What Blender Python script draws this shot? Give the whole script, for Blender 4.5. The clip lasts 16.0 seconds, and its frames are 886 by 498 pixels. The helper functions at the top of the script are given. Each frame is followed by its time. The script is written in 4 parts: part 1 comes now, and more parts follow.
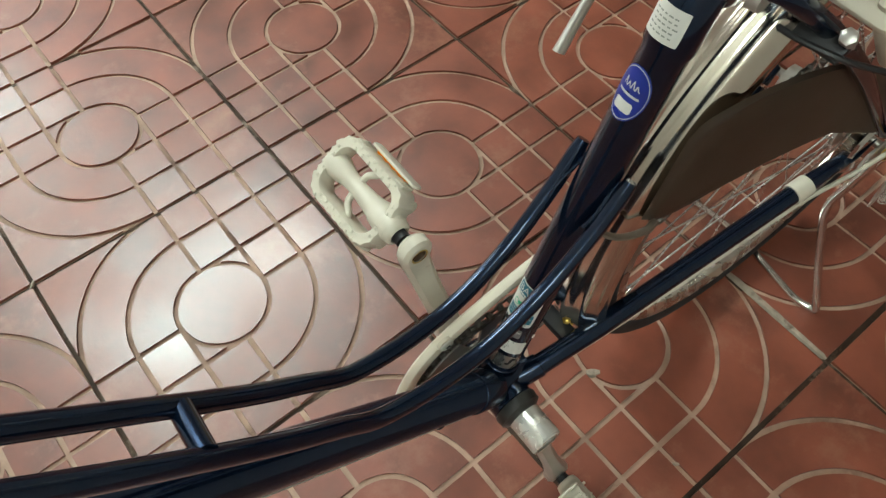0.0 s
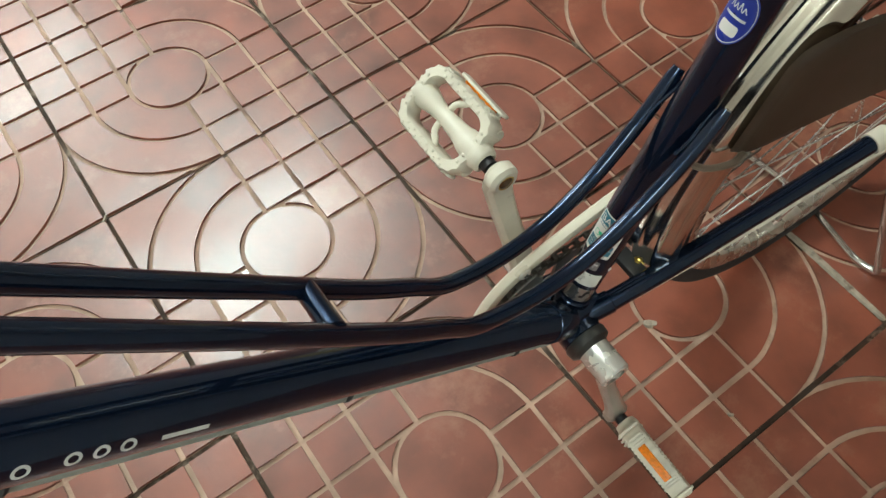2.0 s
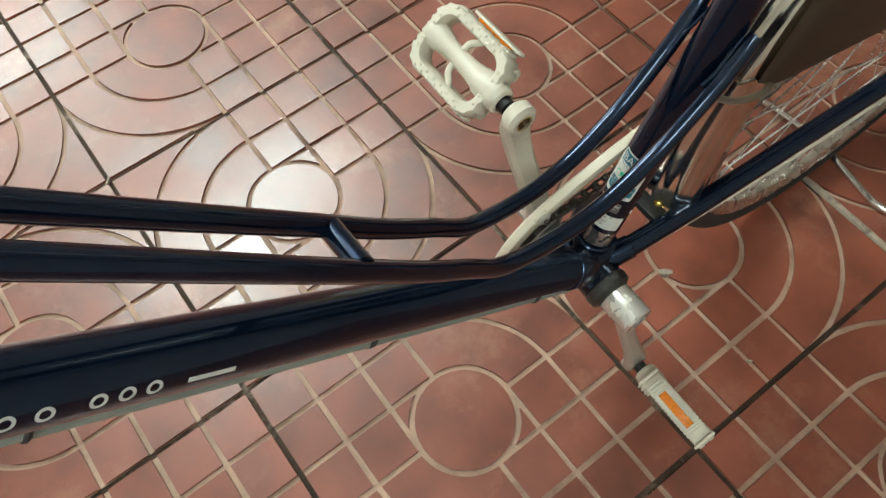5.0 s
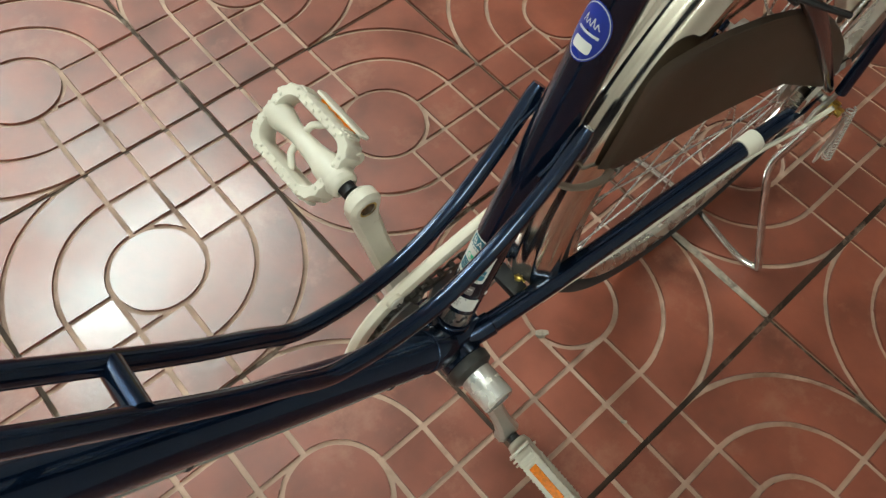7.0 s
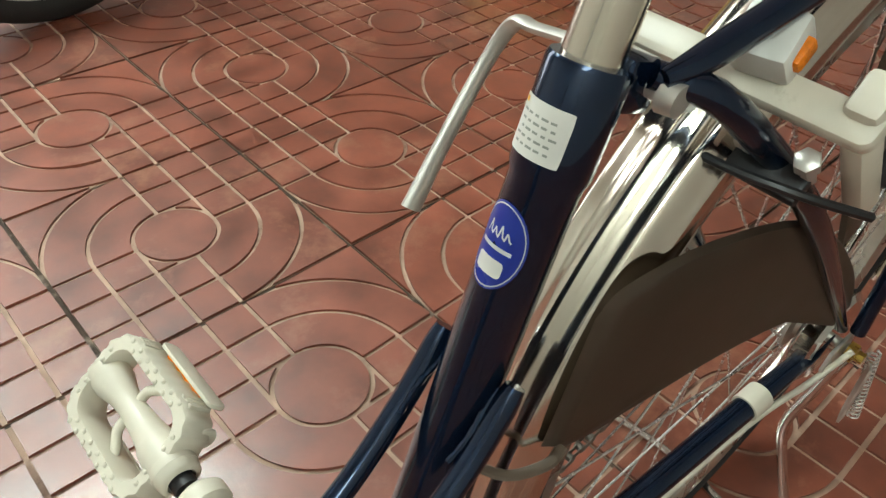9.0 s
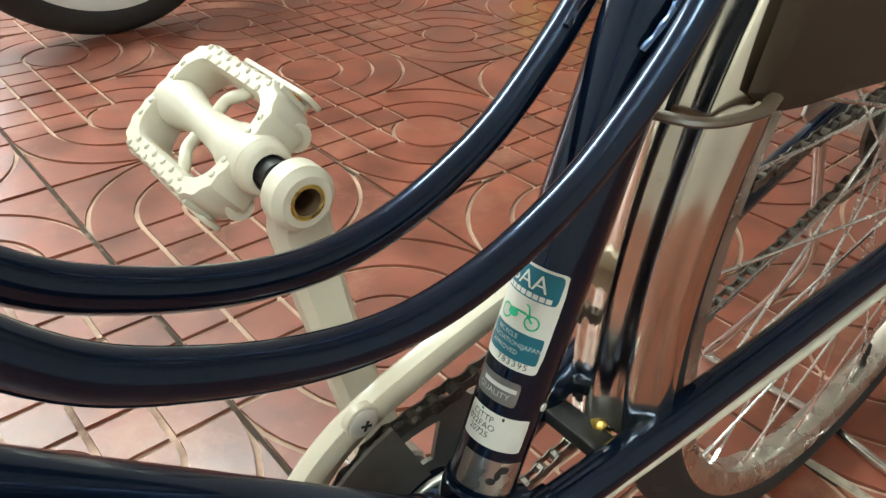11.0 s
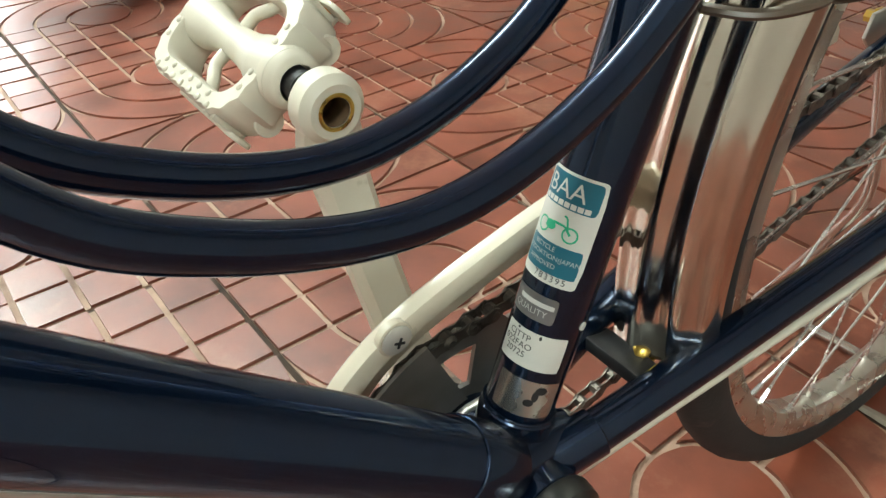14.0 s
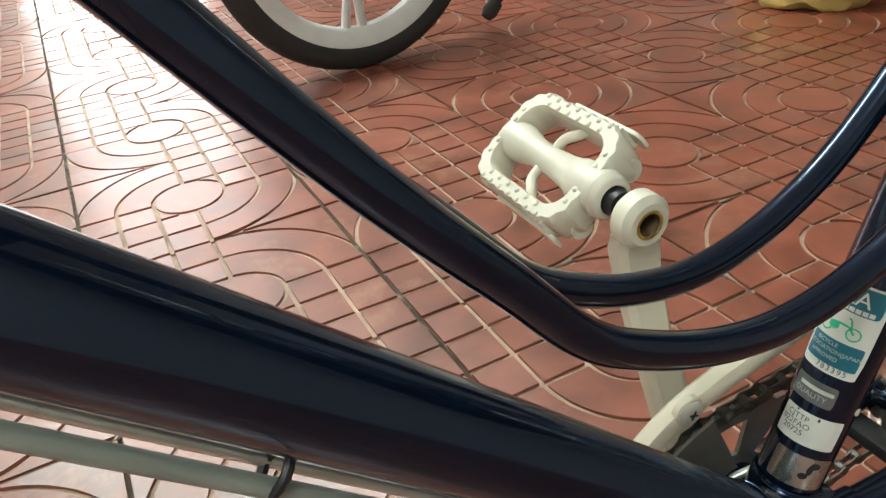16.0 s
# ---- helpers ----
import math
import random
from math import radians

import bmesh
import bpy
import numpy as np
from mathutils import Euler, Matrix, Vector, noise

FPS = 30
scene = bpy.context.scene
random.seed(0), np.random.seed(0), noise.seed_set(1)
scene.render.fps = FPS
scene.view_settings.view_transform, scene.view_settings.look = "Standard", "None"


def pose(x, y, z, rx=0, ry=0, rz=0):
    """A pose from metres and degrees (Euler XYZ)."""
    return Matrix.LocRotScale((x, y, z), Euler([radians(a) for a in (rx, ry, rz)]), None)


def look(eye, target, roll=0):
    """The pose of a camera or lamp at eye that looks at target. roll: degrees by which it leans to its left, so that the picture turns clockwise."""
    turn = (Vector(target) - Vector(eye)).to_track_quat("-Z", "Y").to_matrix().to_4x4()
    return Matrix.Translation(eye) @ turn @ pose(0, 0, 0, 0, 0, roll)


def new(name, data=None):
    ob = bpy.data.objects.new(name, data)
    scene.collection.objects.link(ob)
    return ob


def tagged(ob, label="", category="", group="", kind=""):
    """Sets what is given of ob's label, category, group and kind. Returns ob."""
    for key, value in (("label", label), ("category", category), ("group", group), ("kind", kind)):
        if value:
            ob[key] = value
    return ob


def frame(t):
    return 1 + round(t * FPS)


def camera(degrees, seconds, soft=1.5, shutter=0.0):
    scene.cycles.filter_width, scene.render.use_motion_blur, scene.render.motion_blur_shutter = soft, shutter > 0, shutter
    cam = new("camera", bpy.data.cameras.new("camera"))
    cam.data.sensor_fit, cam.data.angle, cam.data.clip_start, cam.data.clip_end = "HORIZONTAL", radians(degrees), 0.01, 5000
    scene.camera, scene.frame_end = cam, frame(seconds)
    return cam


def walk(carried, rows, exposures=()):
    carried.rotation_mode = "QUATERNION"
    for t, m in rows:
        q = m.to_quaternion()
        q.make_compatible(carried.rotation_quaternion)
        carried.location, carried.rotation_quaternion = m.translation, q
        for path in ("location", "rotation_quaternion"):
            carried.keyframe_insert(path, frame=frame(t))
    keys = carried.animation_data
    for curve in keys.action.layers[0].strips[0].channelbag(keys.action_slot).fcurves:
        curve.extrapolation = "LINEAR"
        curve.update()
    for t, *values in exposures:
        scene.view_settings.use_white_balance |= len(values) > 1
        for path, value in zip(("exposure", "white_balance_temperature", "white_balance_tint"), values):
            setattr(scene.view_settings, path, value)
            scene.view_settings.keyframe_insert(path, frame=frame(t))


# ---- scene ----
LENS = 61.70
PATH = [  # seconds, eye, yaw, pitch, roll
    (0.0, -0.0552, -0.5737, 0.9520, -38.74, -59.03, -0.18),
    (0.5, -0.0626, -0.5825, 0.9516, -46.02, -58.54, 4.47),
    (1.0, -0.0625, -0.6070, 0.9259, -45.81, -59.44, 5.78),
    (1.5, -0.1145, -0.5918, 0.9278, -40.28, -60.52, 2.54),
    (2.0, -0.1222, -0.5800, 0.9452, -34.54, -60.79, -1.63),
    (2.5, -0.1361, -0.5788, 0.9542, -30.51, -61.45, -5.06),
    (3.0, -0.1499, -0.5824, 0.9432, -28.91, -61.93, -6.53),
    (3.2, -0.1450, -0.5761, 0.9495, -28.35, -62.61, -7.20),
    (5.3, -0.1373, -0.5770, 0.9197, -36.15, -63.64, -1.58),
    (5.5, -0.1328, -0.5697, 0.9195, -37.62, -64.17, -0.04),
    (6.0, -0.1205, -0.5694, 0.9178, -40.70, -64.22, 2.12),
    (6.5, -0.1002, -0.5693, 0.9147, 315.26, -63.23, 5.00),
    (7.0, -0.0607, -0.5697, 0.9225, 311.98, -60.90, 7.40),
    (7.5, -0.0060, -0.5628, 0.9219, -51.56, -57.98, 9.68),
    (8.0, 0.0458, -0.5454, 0.9302, 307.39, -55.00, 10.97),
    (8.2, 0.0650, -0.5436, 0.9194, 309.95, -52.44, 9.17),
    (10.3, 0.0378, -0.5350, 0.5951, -45.06, -31.13, 2.63),
    (10.5, 0.0227, -0.5427, 0.5883, -43.79, -31.73, 2.57),
    (11.0, -0.0082, -0.5516, 0.5752, -41.78, -33.77, 1.75),
    (11.5, -0.0079, -0.5627, 0.5496, -41.83, -35.52, 0.84),
    (12.0, 0.0118, -0.5575, 0.5310, -43.25, -36.86, 0.62),
    (12.5, 0.0182, -0.5511, 0.5216, -44.66, -37.76, 1.04),
    (13.0, 0.0200, -0.5475, 0.5223, -44.34, -38.07, 1.27),
    (13.5, 0.0171, -0.5471, 0.5231, -42.37, -37.54, 0.64),
    (14.0, -0.0068, -0.5567, 0.5516, -37.68, -36.55, -1.03),
    (14.5, -0.0300, -0.5665, 0.5880, -30.90, -34.94, -3.80),
    (15.0, -0.0850, -0.5670, 0.6150, -25.64, -32.84, -5.37),
    (15.5, -0.1080, -0.5600, 0.6260, -23.80, -32.09, -5.83),
    (16.0, -0.0970, -0.5610, 0.6140, -24.19, -31.83, -6.39),
]
cam = camera(LENS, 16.0, soft=1.4)
walk(cam, [(t, pose(x, y, z, 0, 0, yaw) @ pose(0, 0, 0, 90 + pitch) @ pose(0, 0, 0, 0, 0, roll)) for t, x, y, z, yaw, pitch, roll in PATH],
     exposures=[(0.0, -0.46), (2.5, -0.29), (6.0, -0.29), (8.2, -0.33), (10.3, 0.10), (13.0, 0.22), (16.0, -0.08)])

# ---- light ----
world = bpy.data.worlds.new("world")
scene.world = world
world.use_nodes = True
wn = world.node_tree.nodes
sky = wn.new("ShaderNodeTexSky")
sky.sky_type, sky.sun_disc = "NISHITA", False
sky.sun_elevation, sky.sun_rotation = radians(45), radians(200)
world.node_tree.links.new(sky.outputs[0], wn["Background"].inputs[0])
wn["Background"].inputs[1].default_value = 0.12


def area(name, where, target, sx, sy, watts, colour):
    data = bpy.data.lights.new(name, "AREA")
    data.shape, data.size, data.size_y, data.energy, data.color = "RECTANGLE", sx, sy, watts, colour
    ob = new(name, data)
    ob.matrix_world = look(where, target)
    return ob


# Daylight of the doorway, and three unseen lamps that light the ceiling too.
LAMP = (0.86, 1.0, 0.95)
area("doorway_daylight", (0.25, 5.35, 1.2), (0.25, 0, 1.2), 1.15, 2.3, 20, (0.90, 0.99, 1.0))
# The first lamp gives the floor's highlight; the other two are added fill.
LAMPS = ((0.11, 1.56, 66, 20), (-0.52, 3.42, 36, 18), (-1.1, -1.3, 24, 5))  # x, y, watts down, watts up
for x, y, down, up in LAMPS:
    area("unseen_lamp_light", (x, y, 2.385), (x, y, 0), 1.2, 0.5, down, LAMP)
    # Added uplight, so that steel, paint and tiles reflect a brighter ceiling.
    area("unseen_lamp_light", (x, y, 2.505), (x, y, 5), 1.2, 0.5, up, LAMP)


# ---- materials ----
def material(name, colour, rough=0.5, metal=0.0, coat=0.0, spread=0.12, scale=30.0, bump=0.0, bump_scale=200.0, dirt=None, dirt_scale=8.0, dirt_low=0.55, rough_spread=0.1, random_value=0.0, ior=1.5, coat_rough=0.06, islands=0.0):
    """A surface with fine grain, larger blotches and an optional layer of dirt."""
    m = bpy.data.materials.new(name)
    m.use_nodes = True
    nt = m.node_tree
    n, link = nt.nodes, nt.links.new
    b = n["Principled BSDF"]
    b.inputs["Metallic"].default_value = metal
    b.inputs["Coat Weight"].default_value = coat
    b.inputs["Coat Roughness"].default_value = coat_rough
    b.inputs["IOR"].default_value = ior
    co = n.new("ShaderNodeTexCoord")
    big = n.new("ShaderNodeTexNoise")
    big.inputs["Scale"].default_value, big.inputs["Detail"].default_value = scale, 6
    info = n.new("ShaderNodeObjectInfo")
    shift = n.new("ShaderNodeVectorMath")
    shift.operation = "ADD"
    link(co.outputs["Object"], shift.inputs[0])
    off = n.new("ShaderNodeVectorMath")
    off.operation = "SCALE"
    off.inputs[0].default_value = (13.0, 7.0, 3.0)
    link(info.outputs["Random"], off.inputs["Scale"])
    link(off.outputs[0], shift.inputs[1])
    link(shift.outputs[0], big.inputs["Vector"])
    ramp = n.new("ShaderNodeMapRange")
    ramp.inputs["From Min"].default_value, ramp.inputs["From Max"].default_value = 0.25, 0.75
    ramp.inputs["To Min"].default_value, ramp.inputs["To Max"].default_value = 1 - spread, 1 + spread
    link(big.outputs["Fac"], ramp.inputs["Value"])
    hsv = n.new("ShaderNodeHueSaturation")
    hsv.inputs["Color"].default_value = (*colour, 1)
    if random_value:
        rv = n.new("ShaderNodeMapRange")
        rv.inputs["To Min"].default_value, rv.inputs["To Max"].default_value = 1 - random_value, 1 + random_value
        link(info.outputs["Random"], rv.inputs["Value"])
        mul = n.new("ShaderNodeMath")
        mul.operation = "MULTIPLY"
        link(rv.outputs[0], mul.inputs[0])
        link(ramp.outputs[0], mul.inputs[1])
        link(mul.outputs[0], hsv.inputs["Value"])
    else:
        link(ramp.outputs[0], hsv.inputs["Value"])
    out = hsv.outputs["Color"]
    if islands:
        geo = n.new("ShaderNodeNewGeometry")
        isl = n.new("ShaderNodeMapRange")
        isl.inputs["To Min"].default_value, isl.inputs["To Max"].default_value = coat - islands, coat + islands
        link(geo.outputs["Random Per Island"], isl.inputs["Value"])
        link(isl.outputs[0], b.inputs["Coat Weight"])
    rr = n.new("ShaderNodeMapRange")
    rr.inputs["To Min"].default_value, rr.inputs["To Max"].default_value = max(0.02, rough - rough_spread), min(1, rough + rough_spread)
    link(big.outputs["Fac"], rr.inputs["Value"])
    link(rr.outputs[0], b.inputs["Roughness"])
    if dirt:
        dn = n.new("ShaderNodeTexNoise")
        dn.inputs["Scale"].default_value, dn.inputs["Detail"].default_value, dn.inputs["Roughness"].default_value = dirt_scale, 10, 0.7
        link(shift.outputs[0], dn.inputs["Vector"])
        dr = n.new("ShaderNodeMapRange")
        dr.inputs["From Min"].default_value, dr.inputs["From Max"].default_value = dirt_low, dirt_low + 0.16
        link(dn.outputs["Fac"], dr.inputs["Value"])
        mix = n.new("ShaderNodeMix")
        mix.data_type = "RGBA"
        link(dr.outputs[0], mix.inputs["Factor"])
        link(out, mix.inputs[6])
        mix.inputs[7].default_value = (*dirt, 1)
        out = mix.outputs[2]
    link(out, b.inputs["Base Color"])
    if bump:
        fine = n.new("ShaderNodeTexNoise")
        fine.inputs["Scale"].default_value, fine.inputs["Detail"].default_value = bump_scale, 5
        link(shift.outputs[0], fine.inputs["Vector"])
        bp = n.new("ShaderNodeBump")
        bp.inputs["Strength"].default_value, bp.inputs["Distance"].default_value = bump, 0.001
        link(fine.outputs["Fac"], bp.inputs["Height"])
        link(bp.outputs[0], b.inputs["Normal"])
        if islands:
            link(bp.outputs[0], b.inputs["Coat Normal"])
    return m


TILE = material("red_cement_tile", (0.214, 0.051, 0.0250), 0.44, coat=0.62, coat_rough=0.21, islands=0.26, ior=1.70, spread=0.45, scale=11, bump=0.34, bump_scale=55, dirt=(0.33, 0.125, 0.072), dirt_scale=7, dirt_low=0.55, rough_spread=0.20, random_value=0.14)
GROOVE = material("dusty_groove", (0.43, 0.285, 0.210), 0.8, spread=0.35, scale=18, bump=0.6, bump_scale=260, dirt=(0.15, 0.080, 0.055), dirt_scale=6, dirt_low=0.54)
GROUT = material("dirty_joint", (0.056, 0.034, 0.022), 0.9, spread=0.5, scale=30, bump=0.8, bump_scale=120, dirt=(0.34, 0.255, 0.195), dirt_scale=12, dirt_low=0.54)
NAVY = material("navy_gloss_paint", (0.0062, 0.0190, 0.050), 0.19, metal=0.75, coat=0.55, coat_rough=0.015, spread=0.1, scale=60, bump=0.015, bump_scale=500, rough_spread=0.05)
POST = material("satin_steel_post", (0.72, 0.66, 0.56), 0.20, metal=1.0, spread=0.05, scale=30, bump=0.03, bump_scale=300, rough_spread=0.05)
CHROME = material("polished_steel", (0.70, 0.68, 0.65), 0.07, metal=1.0, spread=0.05, scale=30, bump=0.012, bump_scale=40, rough_spread=0.04, dirt=(0.34, 0.25, 0.17), dirt_scale=60, dirt_low=0.66)
RIMSTEEL = material("dusty_rim_steel", (0.60, 0.56, 0.49), 0.28, metal=0.9, spread=0.15, scale=40, bump=0.1, dirt=(0.46, 0.39, 0.30), dirt_scale=30, dirt_low=0.6)
SPOKE = material("spoke_steel", (0.78, 0.77, 0.75), 0.25, metal=1.0, spread=0.1, scale=80)
FENDER = material("stainless_mudguard_steel", (0.74, 0.68, 0.59), 0.13, metal=1.0, spread=0.08, scale=18, bump=0.03, bump_scale=25, rough_spread=0.06, dirt=(0.36, 0.27, 0.19), dirt_scale=50, dirt_low=0.66)
ALLOY = material("satin_aluminium", (0.62, 0.60, 0.55), 0.38, metal=0.75, spread=0.08, scale=50, bump=0.06, bump_scale=300, dirt=(0.33, 0.27, 0.19), dirt_scale=40, dirt_low=0.64)
IVORY = material("ivory_plastic", (0.66, 0.61, 0.50), 0.42, spread=0.07, scale=30, bump=0.05, bump_scale=250, dirt=(0.36, 0.29, 0.20), dirt_scale=35, dirt_low=0.64)
GUARDW = material("cream_painted_guard", (0.76, 0.69, 0.55), 0.30, coat=0.5, spread=0.06, scale=25, dirt=(0.36, 0.26, 0.17), dirt_scale=45, dirt_low=0.68)
BLACK = material("black_plastic", (0.013, 0.013, 0.014), 0.45, spread=0.2, scale=40, bump=0.1)
RUBBER = material("tyre_rubber", (0.022, 0.021, 0.021), 0.75, spread=0.25, scale=60, bump=0.4, bump_scale=400, dirt=(0.10, 0.085, 0.07), dirt_scale=30, dirt_low=0.62)
BROWN = material("brown_plastic", (0.105, 0.074, 0.052), 0.36, spread=0.1, scale=20, bump=0.05, bump_scale=300)
GREY = material("grey_metal", (0.26, 0.245, 0.225), 0.42, metal=0.7, spread=0.15, scale=60, bump=0.1)
OILY = material("oily_chain_steel", (0.16, 0.14, 0.12), 0.42, metal=0.85, spread=0.3, scale=120, dirt=(0.02, 0.017, 0.014), dirt_scale=80, dirt_low=0.52)
BRASS = material("brass_plated_steel", (0.62, 0.42, 0.10), 0.3, metal=1.0, spread=0.15, scale=90)
RUST = material("rusty_thread", (0.10, 0.055, 0.025), 0.7, metal=0.3, spread=0.4, scale=150)
ZINC = material("zinc_plated_steel", (0.70, 0.68, 0.62), 0.42, metal=0.35, spread=0.1, scale=90)
DARKCUP = material("dark_steel_cup", (0.075, 0.075, 0.072), 0.38, metal=0.7, spread=0.2, scale=70, bump=0.1)
BOSS = material("polished_crank_boss", (0.80, 0.78, 0.72), 0.26, metal=0.6, spread=0.08, scale=50, dirt=(0.40, 0.34, 0.25), dirt_scale=50, dirt_low=0.66)
ORANGE = material("orange_reflector", (0.85, 0.22, 0.004), 0.22, spread=0.25, scale=300, bump=0.8, bump_scale=700)
WHITE = material("white_label", (0.66, 0.65, 0.60), 0.45, spread=0.08, scale=40)
FOIL = material("silver_foil_label", (0.52, 0.50, 0.46), 0.27, metal=0.9, spread=0.1, scale=50)
DULLFOIL = material("worn_grey_label", (0.20, 0.20, 0.20), 0.35, metal=0.6, spread=0.15, scale=70)
TEAL = material("teal_print", (0.008, 0.13, 0.19), 0.35, spread=0.06, scale=40)
GREEN = material("green_print", (0.02, 0.45, 0.24), 0.35, spread=0.06, scale=40)
BLUE = material("blue_print", (0.012, 0.03, 0.26), 0.3, spread=0.06, scale=40)
YELLOW = material("yellow_sticker", (0.82, 0.43, 0.01), 0.4, spread=0.06, scale=40)
PALEINK = material("pale_print", (0.55, 0.56, 0.54), 0.4, spread=0.06, scale=40)
INK = material("dark_print", (0.02, 0.02, 0.022), 0.5, spread=0.06, scale=40)
MORTAR = material("dried_mortar", (0.34, 0.28, 0.22), 0.9, spread=0.3, scale=60, bump=0.8, bump_scale=250, dirt=(0.12, 0.09, 0.07), dirt_scale=40, dirt_low=0.52)
WALLP = material("painted_plaster", (0.48, 0.46, 0.42), 0.8, spread=0.07, scale=3, bump=0.2, bump_scale=120)
CEIL = material("white_ceiling", (0.82, 0.81, 0.79), 0.85, spread=0.05, scale=3, bump=0.15, bump_scale=120)
SACK = material("yellow_sackcloth", (0.55, 0.40, 0.13), 0.8, spread=0.25, scale=14, bump=0.6, bump_scale=180)
WHITEPAINT = material("white_enamel", (0.72, 0.72, 0.70), 0.35, spread=0.06, scale=30)
CABLE = material("grey_cable_sheath", (0.26, 0.27, 0.24), 0.42, spread=0.08, scale=40)
GLOW = bpy.data.materials.new("lamp_diffuser")
GLOW.use_nodes = True
GLOW.node_tree.nodes["Principled BSDF"].inputs["Emission Color"].default_value = (0.84, 1.0, 0.95, 1)
GLOW.node_tree.nodes["Principled BSDF"].inputs["Emission Strength"].default_value = 5.5
BRIGHT = bpy.data.materials.new("daylit_street")
BRIGHT.use_nodes = True
BRIGHT.node_tree.nodes["Principled BSDF"].inputs["Emission Color"].default_value = (1.0, 0.98, 0.95, 1)
BRIGHT.node_tree.nodes["Principled BSDF"].inputs["Emission Strength"].default_value = 4.0


# ---- mesh helpers ----
def part(name, bm, mat, parent=None, label="", smooth=True):
    """Links a bmesh as one mesh object, under a parent if there is one."""
    me = bpy.data.meshes.new(name)
    bmesh.ops.recalc_face_normals(bm, faces=bm.faces)
    bm.to_mesh(me)
    bm.free()
    for m in (mat if isinstance(mat, (list, tuple)) else (mat,)):
        me.materials.append(m)
    if smooth:
        me.shade_smooth()
        me.set_sharp_from_angle(angle=radians(38))
    ob = new(name, me)
    ob.parent = parent
    if label:
        tagged(ob, label=label)
    return ob


def thing(name, label, category, m=None, group="", kind=""):
    ob = new(name)
    ob.empty_display_size = 0.05
    if m is not None:
        ob.matrix_world = m
    return tagged(ob, label, category, group, kind)


def spline(pts, n=8):
    """A smooth line through the given points."""
    p = [Vector(q) for q in pts]
    p = [2 * p[0] - p[1]] + p + [2 * p[-1] - p[-2]]
    out = []
    for i in range(1, len(p) - 2):
        a, b, c, d = p[i - 1 : i + 3]
        for k in range(n):
            t = k / n
            out.append(0.5 * (2 * b + (c - a) * t + (2 * a - 5 * b + 4 * c - d) * t * t + (3 * b - a - 3 * c + d) * t ** 3))
    return out + [p[-2]]


def tube(bm, pts, radius, sides=20, caps=True, flat=1.0, up=None):
    """Sweeps a circle (flat: its squash) along the points; radius is a number or one for each point."""
    p = [Vector(q) for q in pts]
    rad = list(radius) if isinstance(radius, (list, tuple)) else [radius] * len(p)
    tang = [(p[min(i + 1, len(p) - 1)] - p[max(i - 1, 0)]).normalized() for i in range(len(p))]
    side = tang[0].cross(Vector(up) if up else Vector((0.31, 0.17, 0.93))).normalized()
    rings = []
    for q, t, r in zip(p, tang, rad):
        side = (side - t * side.dot(t)).normalized()
        over = t.cross(side)
        rings.append([bm.verts.new(q + r * (math.cos(a) * side + flat * math.sin(a) * over)) for a in (2 * math.pi * k / sides for k in range(sides))])
    for a, b in zip(rings, rings[1:]):
        for k in range(sides):
            bm.faces.new((a[k], a[(k + 1) % sides], b[(k + 1) % sides], b[k]))
    if caps:
        bm.faces.new(rings[0][::-1])
        bm.faces.new(rings[-1])
    return rings


def lathe(bm, profile, centre, axis, sides=48, closed=False, start=0.0, sweep=2 * math.pi):
    """Turns a profile of (along the axis, radius) round an axis through the centre."""
    ax = Vector(axis).normalized()
    u = ax.cross(Vector((0, 0, 1)) if abs(ax.z) < 0.9 else Vector((1, 0, 0))).normalized()
    v = ax.cross(u)
    whole = sweep > 6.28
    count = sides if whole else sides + 1
    rings = []
    for k in range(count):
        a = start + sweep * k / sides
        d = math.cos(a) * u + math.sin(a) * v
        rings.append([bm.verts.new(Vector(centre) + h * ax + r * d) for h, r in profile])
    m = len(profile)
    for k in range(count if whole else count - 1):
        a, b = rings[k], rings[(k + 1) % count]
        for i in range(m if closed else m - 1):
            j = (i + 1) % m
            bm.faces.new((a[i], a[j], b[j], b[i]))
    bmesh.ops.remove_doubles(bm, verts=bm.verts, dist=1e-6)
    return rings


def plate(bm, outline, thick, m=None, bevel=0.0):
    """A plate of an outline in x, y, from z = 0 to thick, laid by m."""
    old = set(bm.verts)
    vs = [bm.verts.new((x, y, 0)) for x, y in outline]
    face = bm.faces.new(vs)
    res = bmesh.ops.extrude_face_region(bm, geom=[face])
    top = [g for g in res["geom"] if isinstance(g, bmesh.types.BMVert)]
    bmesh.ops.translate(bm, verts=top, vec=(0, 0, thick))
    if bevel:
        es = [e for v in vs + top for e in v.link_edges if abs(e.verts[0].co.z - e.verts[1].co.z) < 1e-7]
        bmesh.ops.bevel(bm, geom=list(set(es)), offset=bevel, segments=2, affect="EDGES", profile=0.5)
    if m is not None:
        bmesh.ops.transform(bm, matrix=m, verts=[v for v in bm.verts if v not in old])


def box(bm, size, m, bevel=0.0):
    res = bmesh.ops.create_cube(bm, size=1)
    bmesh.ops.scale(bm, vec=size, verts=res["verts"])
    vs = res["verts"]
    if bevel:
        es = list({e for v in vs for e in v.link_edges})
        r = bmesh.ops.bevel(bm, geom=es, offset=bevel, segments=2, affect="EDGES", profile=0.5)
        vs = list({v for f in r["faces"] for v in f.verts} | {v for v in vs if v.is_valid})
    bmesh.ops.transform(bm, matrix=m, verts=vs)


